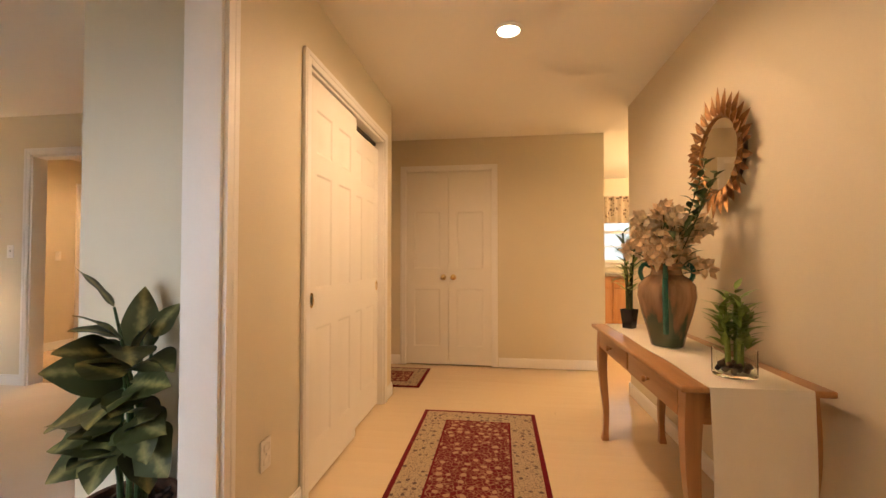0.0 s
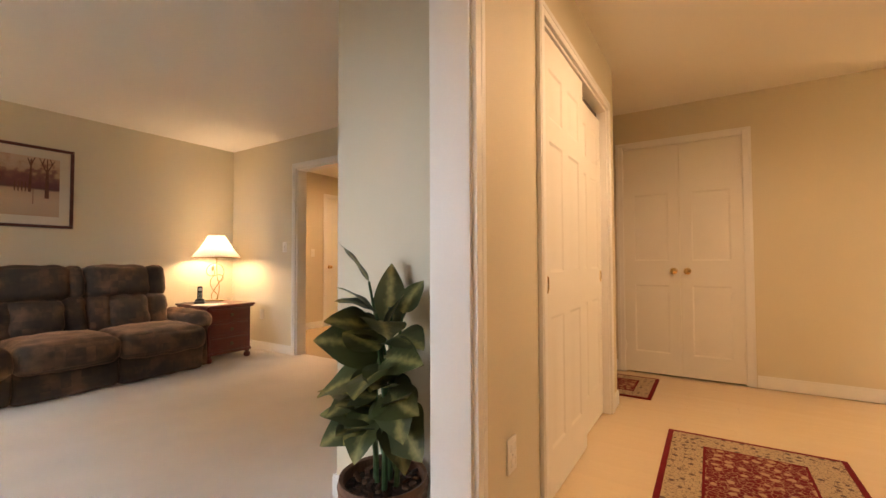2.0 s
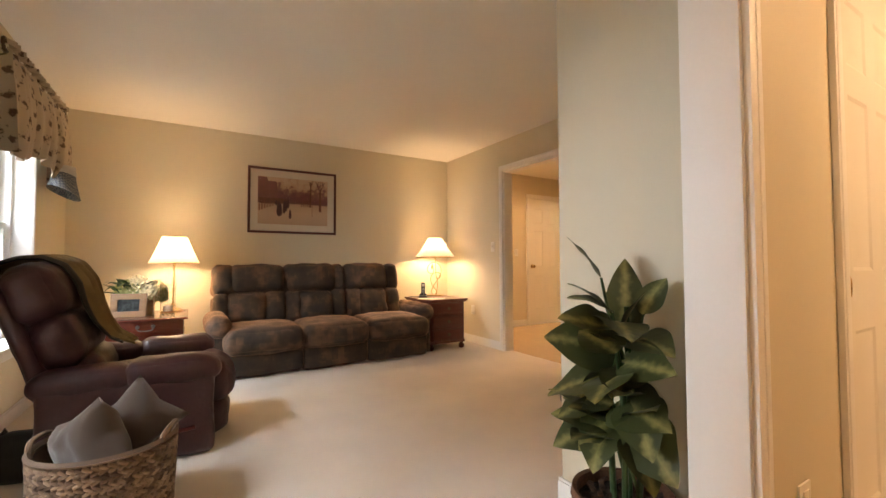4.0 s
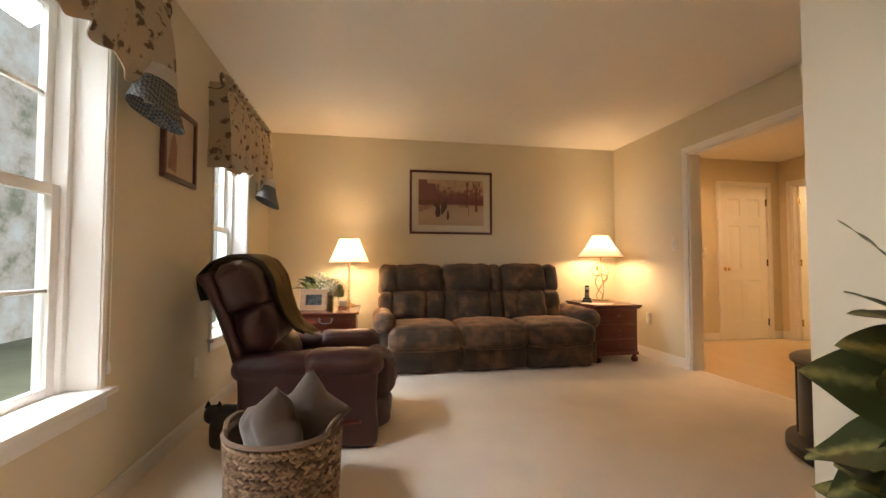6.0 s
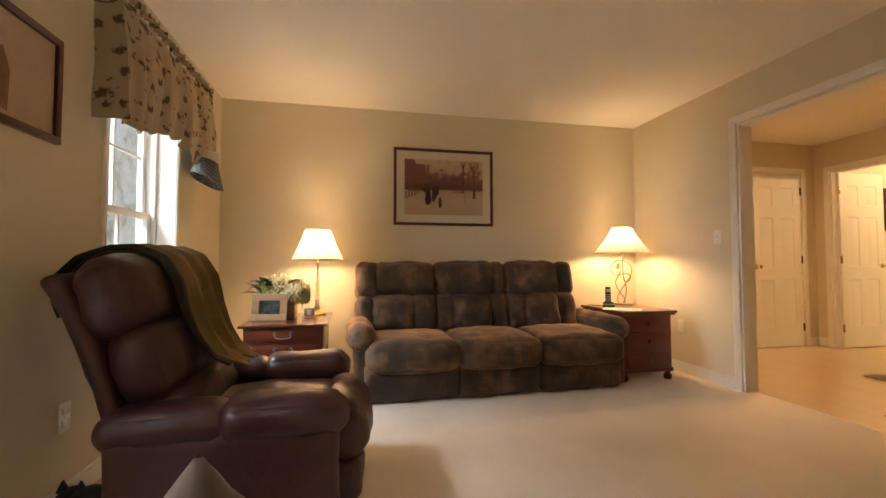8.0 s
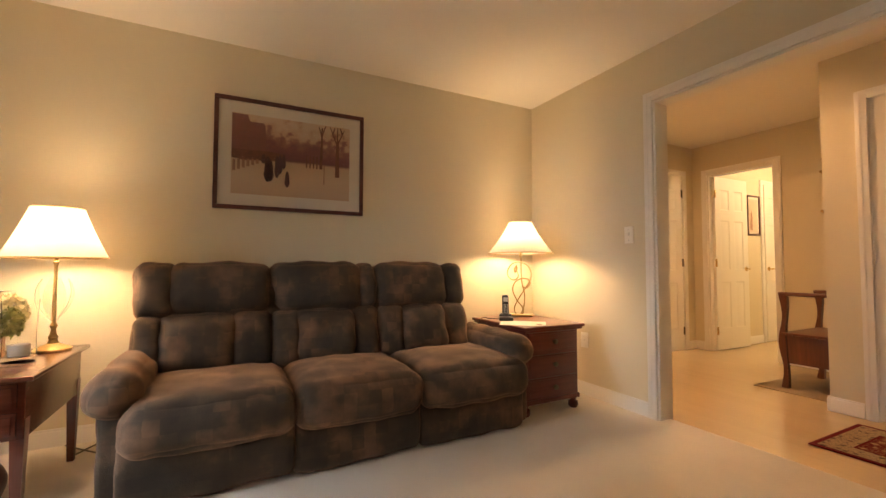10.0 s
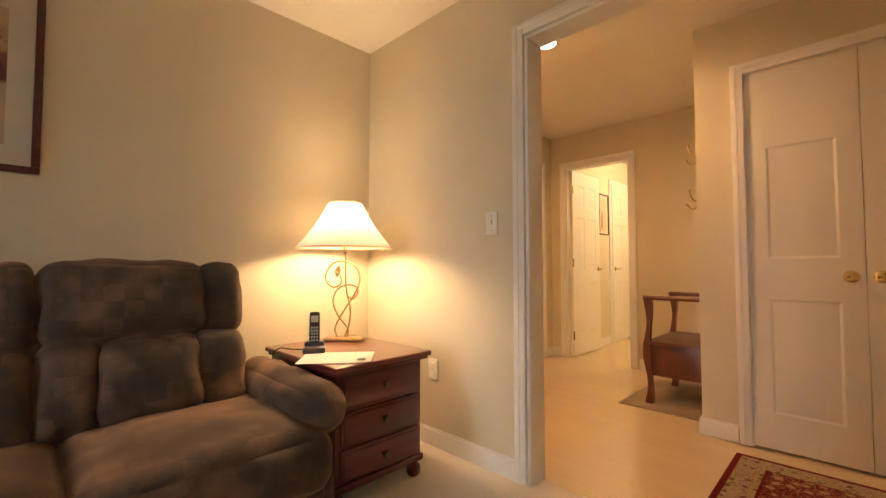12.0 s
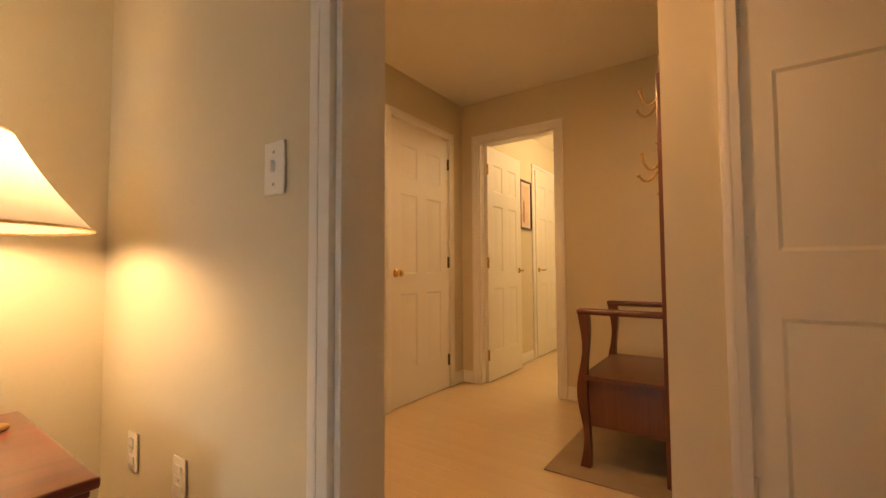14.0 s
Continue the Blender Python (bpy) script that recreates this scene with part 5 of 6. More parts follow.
tv = thing("tv_stand", "dark espresso television stand with a rounded front and smoked glass", "tv stand", pose(-2.20, 2.72, 0.004))
part("plinth", oval_slab(0.50, 0.42, 0.0, 0.07, 0.04), ST, tv)
part("cabinet", oval_slab(0.44, 0.375, 0.07, 0.46, 0.02), ST, tv)
part("glass_front", moved(lathe_open([(1.0, 0.10), (1.0, 0.44)], 48), Matrix.Diagonal((0.446, 0.381, 1, 1))), mat("smoked_glass", (0.006, 0.008, 0.012), 0.12, var=0.1, bump=0, spec=0.5), tv, "dark smoked glass doors")
for a in (-135, -95, -60):
    part("door_seam", moved(block(-0.003, 0.003, -0.004, 0.004, 0.10, 0.44, 0.001), pose(0.447 * math.cos(radians(a)), 0.382 * math.sin(radians(a)), 0, 0, 0, a)), BLACK, tv)
part("top_board", oval_slab(0.47, 0.40, 0.46, 0.495, 0.03), ST, tv)
dv = thing("disc_player", "flat black disc player on the television stand", "disc player", pose(-2.14, 2.62, 0.499, 0, 0, 45))
part("case", block(-0.16, 0.16, -0.11, 0.11, 0.0, 0.035, 0.006), BLACK, dv)
part("front_panel", block(-0.15, 0.15, -0.113, -0.109, 0.006, 0.028, 0.002), GREYPL, dv)

# ---- foyer: console table and what stands on it ----
ct = thing("console_table", "honey pine console table with two drawers and curved legs", "console table", pose(0.60, 1.46, 0))
TZ = 0.70
part("tabletop", block(0, 0.455, 0, 1.335, TZ - 0.022, TZ, 0.008, 3), PINE, ct)
part("apron", join(block(0.035, 0.055, 0.06, 1.275, TZ - 0.135, TZ - 0.022, 0.002), block(0.40, 0.42, 0.06, 1.275, TZ - 0.135, TZ - 0.022, 0.002), block(0.055, 0.40, 0.045, 0.065, TZ - 0.135, TZ - 0.022, 0.002), block(0.055, 0.40, 1.27, 1.29, TZ - 0.135, TZ - 0.022, 0.002)), PINE, ct)
for y in (0.10, 0.68):
    d = part("drawer", block(0.026, 0.036, y, y + 0.555, TZ - 0.122, TZ - 0.036, 0.004), PINE, ct)
    part("drawer_knob", moved(lathe([(0.0, 0), (0.007, 0), (0.006, 0.010), (0.014, 0.018), (0.012, 0.028), (0.0, 0.031)], 14), pose(0.026, y + 0.278, TZ - 0.08, 0, -90)), PINE, d, "turned pine knob")
for x, sx in ((0.055, -1), (0.40, 1)):
    for y, sy in ((0.065, -1), (1.27, 1)):
        leg = bmesh.new()
        prev = None
        for i in range(13):
            t = i / 12
            z = (TZ - 0.022) * (1 - t)
            hw = 0.031 - 0.017 * min(1, t * 1.15) + (0.006 if t > 0.93 else 0)
            off = 0.012 * math.sin(t * 5.2) + 0.035 * max(0, t - 0.7)
            q = [leg.verts.new((x + sx * (off - 0.006) + a * hw, y + sy * (off - 0.006) * 0.5 + b * hw, z)) for a, b in ((-1, -1), (1, -1), (1, 1), (-1, 1))]
            if prev:
                for k in range(4):
                    leg.faces.new((prev[k], prev[(k + 1) % 4], q[(k + 1) % 4], q[k]))
            else:
                leg.faces.new(q)
            prev = q
        leg.faces.new(prev[::-1])
        part("leg", leg, PINE_UP, ct, "curved tapering leg", 50)
LINEN = mat("cream_linen", (0.84, 0.78, 0.67), 0.95, var=0.05, scale=6, fine=380, bump=0.5, dist=0.002, sheen=0.2)


def runner(u, v):
    s = u * 2.36
    x = 0.085 + v * 0.30
    if s < 0.50:
        y, z = -0.012 - 0.012 * math.sin(v * 11) * (1 - s / 0.5), TZ - 0.50 + s + 0.002
    elif s < 0.53:
        a = (s - 0.50) / 0.03
        y, z = -0.012 + 0.014 * a, TZ + 0.003
    else:
        y, z = 0.002 + (s - 0.53) * 0.72, TZ + 0.003
    return Vector((x + 0.004 * math.sin(s * 8), y, z))


single("table_runner", cloth(runner, 70, 16, 0.003), LINEN, "cream linen runner on the console, hanging over its end", "table runner", pose(0.60, 1.46, 0))
VASE = bpy.data.materials.new("glazed_pottery")
VASE.use_nodes = True
n_, l_ = VASE.node_tree.nodes, VASE.node_tree.links
co_, mp_, no_, rp_ = n_.new("ShaderNodeTexCoord"), n_.new("ShaderNodeMapping"), n_.new("ShaderNodeTexNoise"), n_.new("ShaderNodeValToRGB")
mp_.inputs["Scale"].default_value = (20, 20, 3.0)
no_.inputs["Detail"].default_value = 6
l_.new(co_.outputs["Object"], mp_.inputs[0])
l_.new(mp_.outputs[0], no_.inputs["Vector"])
e_ = rp_.color_ramp.elements
e_[0].position, e_[1].position = 0.42, 0.74
e_[0].color, e_[1].color = (0.070, 0.095, 0.058, 1), (0.40, 0.245, 0.14, 1)
mid_ = e_.new(0.53)
mid_.color = (0.26, 0.15, 0.08, 1)
no_.inputs["Scale"].default_value = 1.0
sz_, hz_ = n_.new("ShaderNodeSeparateXYZ"), n_.new("ShaderNodeMath")
l_.new(co_.outputs["Object"], sz_.inputs[0])
hz_.operation = "MULTIPLY_ADD"
hz_.inputs[1].default_value = 1.0
ht_ = n_.new("ShaderNodeMath")
ht_.operation = "MULTIPLY_ADD"
ht_.inputs[1].default_value, ht_.inputs[2].default_value = 1.1, -0.155
l_.new(sz_.outputs["Z"], ht_.inputs[0])
l_.new(no_.outputs[0], hz_.inputs[0])
l_.new(ht_.outputs[0], hz_.inputs[2])
l_.new(hz_.outputs[0], rp_.inputs[0])
l_.new(rp_.outputs[0], n_["Principled BSDF"].inputs["Base Color"])
n_["Principled BSDF"].inputs["Roughness"].default_value = 0.2
n_["Principled BSDF"].inputs["Coat Weight"].default_value = 0.5
TEAL = mat("teal_glaze", (0.03, 0.15, 0.12), 0.18, var=0.3, scale=12, fine=80, bump=0.05, coat=0.5)
vs_ = thing("vase", "two-handled glazed brown and teal pottery vase", "vase", pose(0.80, 2.11, TZ + 0.0065) @ Matrix.Diagonal((1.13, 1.13, 1.12, 1)))
part("body", lathe([(0.0, 0.0), (0.060, 0.0), (0.064, 0.01), (0.075, 0.06), (0.098, 0.14), (0.112, 0.205), (0.108, 0.25), (0.085, 0.28), (0.062, 0.295), (0.056, 0.315), (0.066, 0.335), (0.070, 0.34), (0.060, 0.342), (0.048, 0.315), (0.05, 0.28), (0.0, 0.27)], 36), VASE, vs_)
for a in (67, 157, 247, 337):
    part("handle", moved(tube([(0.058, 0, 0.328), (0.082, 0, 0.338), (0.097, 0, 0.315), (0.094, 0, 0.285), (0.082, 0, 0.266)], 0.0095, 10), pose(0, 0, 0, 0, 0, a)), TEAL, vs_, "teal glazed handle")
for a, w in ((247, 0.011), (67, 0.011)):
    part("glaze_drip", moved(tube([(0.063, 0, 0.305), (0.088, 0, 0.282), (0.112, 0, 0.245), (0.114, 0, 0.20), (0.099, 0, 0.13), (0.080, 0, 0.06)], w, 8), pose(0, 0, 0, 0, 0, a)), TEAL, vs_, "run of teal glaze")
TAN = mat("dried_tan_petals", (0.68, 0.50, 0.31), 0.8, var=0.3, scale=30, fine=90, bump=0.2)
CREAMTAN = mat("faded_cream_petals", (0.72, 0.60, 0.42), 0.8, var=0.2, scale=30, fine=90, bump=0.2)
bq = thing("flower_bouquet", "tan and cream silk flowers with green sprigs in the vase", "flowers", pose(0.80, 2.11, TZ + 0.30) @ Matrix.Diagonal((1.1, 1.1, 1.12, 1)))
rng = random.Random(11)
for i in range(36):
    a, r = rng.uniform(0, 2 * math.pi), rng.uniform(0.02, 0.20)
    x, y, z = r * math.cos(a) * 0.8, r * math.sin(a), rng.uniform(0.10, 0.31) - r * 0.25
    st = part("stem", tube([(0, 0, 0.0), (x * 0.4, y * 0.4, z * 0.6), (x, y, z)], 0.002, 5), SMALLLEAF, bq)
    h = part("flower_head", blossom_ball(0.026, 13, i, 0.030), TAN if i % 3 else CREAMTAN, st)
    h.location = (x, y, z)
for i in range(46):
    a = rng.uniform(0, 360)
    lf = part("leaf", leaf_blade(rng.uniform(0.05, 0.09), rng.uniform(0.02, 0.032), rng.uniform(0.0, 0.9), 0.2, 5), SMALLLEAF, bq)
    r = rng.uniform(0.01, 0.13)
    lf.matrix_local = pose(r * math.cos(radians(a)) * 0.7, r * math.sin(radians(a)), rng.uniform(0.03, 0.22), 0, -rng.uniform(-10, 60), a)
for i, (dx, dy, hgt) in enumerate(((0.17, -0.05, 0.44), (0.15, -0.02, 0.50), (0.12, -0.09, 0.40))):
    sp = part("sprig", tube([(0, 0, 0), (dx * 0.5, dy, hgt * 0.5), (dx, dy * 1.5, hgt)], 0.002, 5), SMALLLEAF, bq, "upright green sprig")
    for k in range(20):
        t = 0.40 + 0.60 * k / 19
        lf = part("leaf", leaf_blade(0.055, 0.026, 0.3, 0.2, 4), SMALLLEAF, sp)
        lf.matrix_local = pose(dx * t, dy * 1.3 * t, hgt * t, 0, -35, k * 137)
pb = thing("bamboo_plant", "leafy green bamboo in a dark square pot on the console", "plant", pose(0.775, 2.60, TZ + 0.0065))
part("pot", join(lathe([(0.0, 0.0), (0.038, 0.0), (0.052, 0.11), (0.048, 0.11), (0.046, 0.10), (0.0, 0.10)], 4)), mat("black_glazed_pot", (0.012, 0.012, 0.016), 0.2, var=0.2, bump=0.03), pb)
BAMBOO = leaf_material("bamboo_leaf", (0.17, 0.26, 0.06), (0.24, 0.35, 0.09), 0.45, 0.03)
for i in range(4):
    x, y, hgt = (i % 2) * 0.02 - 0.01, (i // 2) * 0.024 - 0.012, 0.28 + 0.09 * (i % 3)
    c = part("cane", tube([(x, y, 0.10), (x * 1.2, y * 1.5, 0.10 + hgt * 0.5), (x * 2.4, y * 2.5, 0.10 + hgt)], 0.006, 7), SMALLLEAF, pb)
    for k in range(13):
        t = 0.35 + 0.65 * k / 12
        lf = part("leaf", leaf_blade(rng.uniform(0.09, 0.15), 0.018, rng.uniform(0.2, 0.9), 0.15, 5), BAMBOO, c)
        lf.matrix_local = pose(x * (1 + t), y * (1 + t), 0.10 + hgt * t, 0, -rng.uniform(15, 55), k * 137 + 40 * i)
gb = thing("bamboo_bowl", "lucky bamboo in a clear glass bowl of pebbles", "plant", pose(0.83, 1.60, TZ + 0.0065) @ Matrix.Diagonal((1.12, 1.12, 1.0, 1)))
part("glass_bowl", lathe([(0.0, 0.0), (0.058, 0.0), (0.061, 0.008), (0.061, 0.088), (0.058, 0.088), (0.057, 0.012), (0.0, 0.010)], 28), glass("thin_bowl_glass", (0.95, 0.97, 0.94), 0.02, True), gb)
PEB = mat("dark_pebbles", (0.14, 0.10, 0.075), 0.4, var=0.5, scale=40, fine=90, bump=0.05, objrand=0.5)
for i in range(20):
    a, r = i * 2.4, 0.043 * math.sqrt((i % 10 + 0.5) / 10)
    p = part("pebble", puff(-0.012, 0.012, -0.010, 0.010, -0.008, 0.008, 0.008, 3), PEB, gb)
    p.matrix_local = pose(r * math.cos(a), r * math.sin(a), 0.023 + 0.015 * (i // 10), 20 * i, 13 * i, 37 * i)
for i in range(7):
    a = i * 2.4
    x, y, hgt = 0.018 * math.cos(a), 0.018 * math.sin(a), 0.19 + 0.025 * (i % 4)
    c = part("cane", tube([(x, y, 0.02), (x * 1.3, y * 1.3, hgt * 0.6), (x * 2, y * 2, hgt)], 0.0055, 7), BAMBOO, gb)
    for k in range(16):
        t = 0.45 + 0.66 * k / 15
        lf = part("leaf", leaf_blade(rng.uniform(0.05, 0.085), 0.018, rng.uniform(0.1, 0.7), 0.15, 5), BAMBOO, c)
        lf.matrix_local = pose(x * 1.8, y * 1.8, hgt * t, 0, -rng.uniform(20, 60), k * 137 + 50 * i)

# ---- sunburst mirror ----
mr = thing("sunburst_mirror", "round mirror in a gilded sunburst leaf frame", "mirror", pose(1.088, 2.16, 1.61, 0, 0, -90))
MIRR = bpy.data.materials.new("mirror_silver")
MIRR.use_nodes = True
MIRR.node_tree.nodes["Principled BSDF"].inputs["Metallic"].default_value = 1.0
MIRR.node_tree.nodes["Principled BSDF"].inputs["Roughness"].default_value = 0.02
MIRR.node_tree.nodes["Principled BSDF"].inputs["Base Color"].default_value = (0.88, 0.88, 0.86, 1)
part("mirror_glass", moved(lathe([(0.0, 0.0), (0.172, 0.0), (0.172, 0.006), (0.0, 0.006)], 48), pose(0, -0.02, 0, 90)), MIRR, mr, "round mirror glass")
part("backing", moved(lathe([(0.0, 0.0), (0.19, 0.0), (0.19, 0.018), (0.0, 0.018)], 40), pose(0, 0, 0, 90)), IRON, mr)
BRONZE = mat("gilded_bronze", (0.15, 0.078, 0.036), 0.5, 1.0, 0.45, 22, 120, 0.25, second=(0.30, 0.165, 0.07))
part("bead_ring", moved(join(ring(0.178, 0.009, 0.028, 60), ring(0.19, 0.007, 0.022, 60)), pose(0, 0, 0, 90)), BRONZE, mr)
for k, (n, r0, ln, wd, lift) in enumerate(((30, 0.185, 0.115, 0.042, 0.020), (26, 0.18, 0.075, 0.036, 0.040))):
    for i in range(n):
        lf = part("sun_ray", leaf_blade(ln * (0.85 + 0.3 * ((i * 7) % 5) / 5), wd, -0.35, 0.5, 5), BRONZE, mr)
        a = 360 * (i + 0.5 * k) / n
        lf.matrix_local = pose(0, -lift, 0, 90) @ pose(0, 0, 0, 0, 0, a) @ pose(r0, 0, 0, (i * 37) % 40 - 20)


# ---- rugs ----
def oriental(name, field, motif, scale, amount):
    """Wool pile with a dense curling floral motif."""
    m = bpy.data.materials.new(name)
    m.use_nodes = True
    n, l = m.node_tree.nodes, m.node_tree.links
    b = n["Principled BSDF"]
    co, vo, no, ad, ramp, v2, ra2, mx = (n.new("ShaderNode" + k) for k in ("TexCoord", "TexVoronoi", "TexNoise", "VectorMath", "ValToRGB", "TexVoronoi", "ValToRGB", "Mix"))
    no.inputs["Scale"].default_value = scale * 1.2
    l.new(co.outputs["Object"], no.inputs["Vector"])
    ad.operation = "MULTIPLY_ADD"
    ad.inputs[1].default_value = (0.5 / scale,) * 3
    l.new(no.outputs["Color"], ad.inputs[0])
    l.new(co.outputs["Object"], ad.inputs[2])
    for t, s in ((vo, scale), (v2, scale * 2.3)):
        t.inputs["Scale"].default_value = s
        l.new(ad.outputs[0], t.inputs["Vector"])
    vo.inputs["Randomness"].default_value = 0.55
    v2.feature = "DISTANCE_TO_EDGE"
    e = ramp.color_ramp.elements
    e[0].position, e[1].position = amount, amount + 0.05
    e[0].color, e[1].color = (1, 1, 1, 1), (0, 0, 0, 1)
    l.new(vo.outputs["Distance"], ramp.inputs[0])
    e = ra2.color_ramp.elements
    e[0].position, e[1].position = 0.03, 0.07
    e[0].color, e[1].color = (0.7, 0.7, 0.7, 1), (0, 0, 0, 1)
    l.new(v2.outputs["Distance"], ra2.inputs[0])
    mm = n.new("ShaderNodeMath")
    mm.operation = "MAXIMUM"
    l.new(ramp.outputs[0], mm.inputs[0])
    l.new(ra2.outputs[0], mm.inputs[1])
    mx.data_type = "RGBA"
    mx.inputs[6].default_value, mx.inputs[7].default_value = (*field, 1), (*motif, 1)
    l.new(mm.outputs[0], mx.inputs[0])
    l.new(mx.outputs[2], b.inputs["Base Color"])
    b.inputs["Roughness"].default_value, b.inputs["Specular IOR Level"].default_value = 0.95, 0.1
    fi, bp = n.new("ShaderNodeTexNoise"), n.new("ShaderNodeBump")
    fi.inputs["Scale"].default_value = 500
    l.new(fi.outputs[0], bp.inputs["Height"])
    bp.inputs["Strength"].default_value, bp.inputs["Distance"].default_value = 0.6, 0.003
    l.new(bp.outputs[0], b.inputs["Normal"])
    return m


RUGRED = oriental("red_rug_field", (0.15, 0.014, 0.020), (0.40, 0.25, 0.145), 17, 0.27)
RUGCREAM = oriental("cream_rug_border", (0.44, 0.33, 0.20), (0.14, 0.09, 0.07), 22, 0.22)
RUGEDGE = mat("dark_red_rug_edge", (0.15, 0.010, 0.016), 0.95, var=0.2, scale=20, fine=400, bump=0.6, dist=0.003, spec=0.1)


def rug(x0, x1, y0, y1, label, z=-0.003):
    r = thing("rug", label, "rug", pose(x0, y0, z))
    w, h = x1 - x0, y1 - y0
    e, b = 0.028, 0.15 if min(w, h) > 0.7 else 0.11
    bd = []
    part("rug_edge", block(0, w, 0, h, 0, 0.008, 0.003), RUGEDGE, r, "dark red bound edge")
    bm = join(block(e, w - e, e, e + b, 0.001, 0.0088), block(e, w - e, h - e - b, h - e, 0.001, 0.0088), block(e, e + b, e + b, h - e - b, 0.001, 0.0088), block(w - e - b, w - e, e + b, h - e - b, 0.001, 0.0088))
    part("border", bm, RUGCREAM, r, "cream floral border")
    part("inner_line", block(e + b, w - e - b, e + b, h - e - b, 0.001, 0.0086), RUGEDGE, r)
    part("field", block(e + b + 0.012, w - e - b - 0.012, e + b + 0.012, h - e - b - 0.012, 0.001, 0.0094), RUGRED, r, "dark red floral field")
    return r


rug(-0.523, 0.265, 1.05, 3.075, "red and cream oriental rug on the foyer floor")
rug(-3.50, -0.675, 3.60, 4.22, "red and cream oriental runner along the hall")

# ---- potted plant ----
pl = thing("potted_plant", "large-leaved green dieffenbachia in a round wicker pot", "plant", pose(-1.265, 1.335, 0.004) @ Matrix.Diagonal((1.0, 1.0, 1.03, 1)))
WICK = mat("brown_wicker", (0.16, 0.075, 0.04), 0.7, var=0.4, scale=30, fine=120, bump=0.5, dist=0.004)
part("wicker_pot", lathe([(0.0, 0.0), (0.118, 0.0), (0.130, 0.06), (0.146, 0.20), (0.156, 0.245), (0.152, 0.262), (0.140, 0.257), (0.136, 0.215), (0.0, 0.21)], 32), WICK, pl)
for k in range(11):
    part("wicker_band", ring(0.120 + 0.032 * (k / 10), 0.006, 0.012 + 0.0225 * k, 40), WICK, pl)
part("soil", lathe([(0.0, 0.225), (0.08, 0.232), (0.138, 0.222)], 24), mat("potting_soil", (0.045, 0.025, 0.016), 0.95, var=0.5, scale=40, fine=150, bump=1.0, dist=0.01), pl)
CHIP = mat("bark_chips", (0.085, 0.045, 0.028), 0.9, var=0.5, scale=40, fine=150, bump=0.5, objrand=0.5)
rng = random.Random(4)
for i in range(46):
    a, r = i * 2.39996, 0.128 * math.sqrt((i + 0.5) / 46)
    c = part("bark_chip", puff(-0.013, 0.013, -0.009, 0.009, -0.005, 0.005, 0.004, 3), CHIP, pl)
    c.matrix_local = pose(r * math.cos(a), r * math.sin(a), 0.234, rng.uniform(-30, 30), rng.uniform(-30, 30), rng.uniform(0, 360))
DIEFF = leaf_material("dieffenbachia_leaf", (0.044, 0.060, 0.016), (0.29, 0.28, 0.10), 0.48, 0.040, 0.0008)
rng = random.Random(21)
canes = ((-0.03, 0.0), (0.03, -0.03), (0.0, 0.03), (0.045, 0.01))
for i, (x, y) in enumerate(canes):
    part("cane", tube([(x, y, 0.18), (x * 1.3, y * 1.3, 0.42), (x * 1.2, y * 1.2, (0.78, 0.66, 0.82, 0.72)[i])], 0.011, 8, 0.008), SMALLLEAF, pl, "green cane")
# leaves from the top down: azimuth, height of the base, length, width, rise, turn about the midrib
TOP = ((217, 0.88, 0.175, 0.085, 54, -5), (212, 0.77, 0.165, 0.085, 46, 5), (125, 0.71, 0.25, 0.125, 80, 0), (70, 0.77, 0.15, 0.10, 58, 20), (10, 0.70, 0.16, 0.10, 66, 10), (258, 0.72, 0.20, 0.12, 22, -40))
MIDDLE = ((236, 0.655, 0.275, 0.16, 12, -52), (214, 0.59, 0.31, 0.145, -16, -22), (336, 0.62, 0.26, 0.13, 10, 46), (285, 0.60, 0.20, 0.13, -6, 20), (222, 0.47, 0.26, 0.105, 14, -14), (310, 0.53, 0.21, 0.13, -22, 25))
LOW = ((334, 0.50, 0.235, 0.145, 6, 42), (213, 0.43, 0.235, 0.10, 14, -28), (246, 0.44, 0.23, 0.135, -14, -40), (322, 0.45, 0.21, 0.14, -14, 40), (288, 0.44, 0.19, 0.125, -20, 5), (200, 0.50, 0.20, 0.11, 2, -20), (265, 0.47, 0.19, 0.12, -20, -30))
INNER = [(200 + (k * 67) % 150, 0.36 + 0.030 * k, rng.uniform(0.15, 0.20), rng.uniform(0.10, 0.135), rng.uniform(-25, 30), rng.uniform(-40, 40)) for k in range(15)]
for i, (az, z, ln, wd, up, turn) in enumerate([*TOP, *MIDDLE, *LOW, *INNER]):
    cx, cy = canes[i % 4]
    a = radians(az)
    if 195 < az < 245 and up < 30:
        ln *= 0.86
    sx, sy, sz = cx + 0.03 * math.cos(a), cy + 0.03 * math.sin(a), z + 0.03
    part("leaf_stalk", tube([(cx * 1.2, cy * 1.2, z - 0.10), (cx + 0.02 * math.cos(a), cy + 0.02 * math.sin(a), z - 0.02), (sx, sy, sz)], 0.006, 6, 0.004), SMALLLEAF, pl)
    lf = part("leaf", leaf_blade(ln, wd * (1.0 if up > 40 else 1.22), rng.uniform(0.1, 0.5), rng.uniform(0.05, 0.2), 14, 0.014, 0.86, 0.66), DIEFF, pl, "" if i else "broad green leaf with a pale midrib")
    lf.matrix_local = pose(sx, sy, sz, 0, -up, az) @ pose(0, 0, 0, turn)

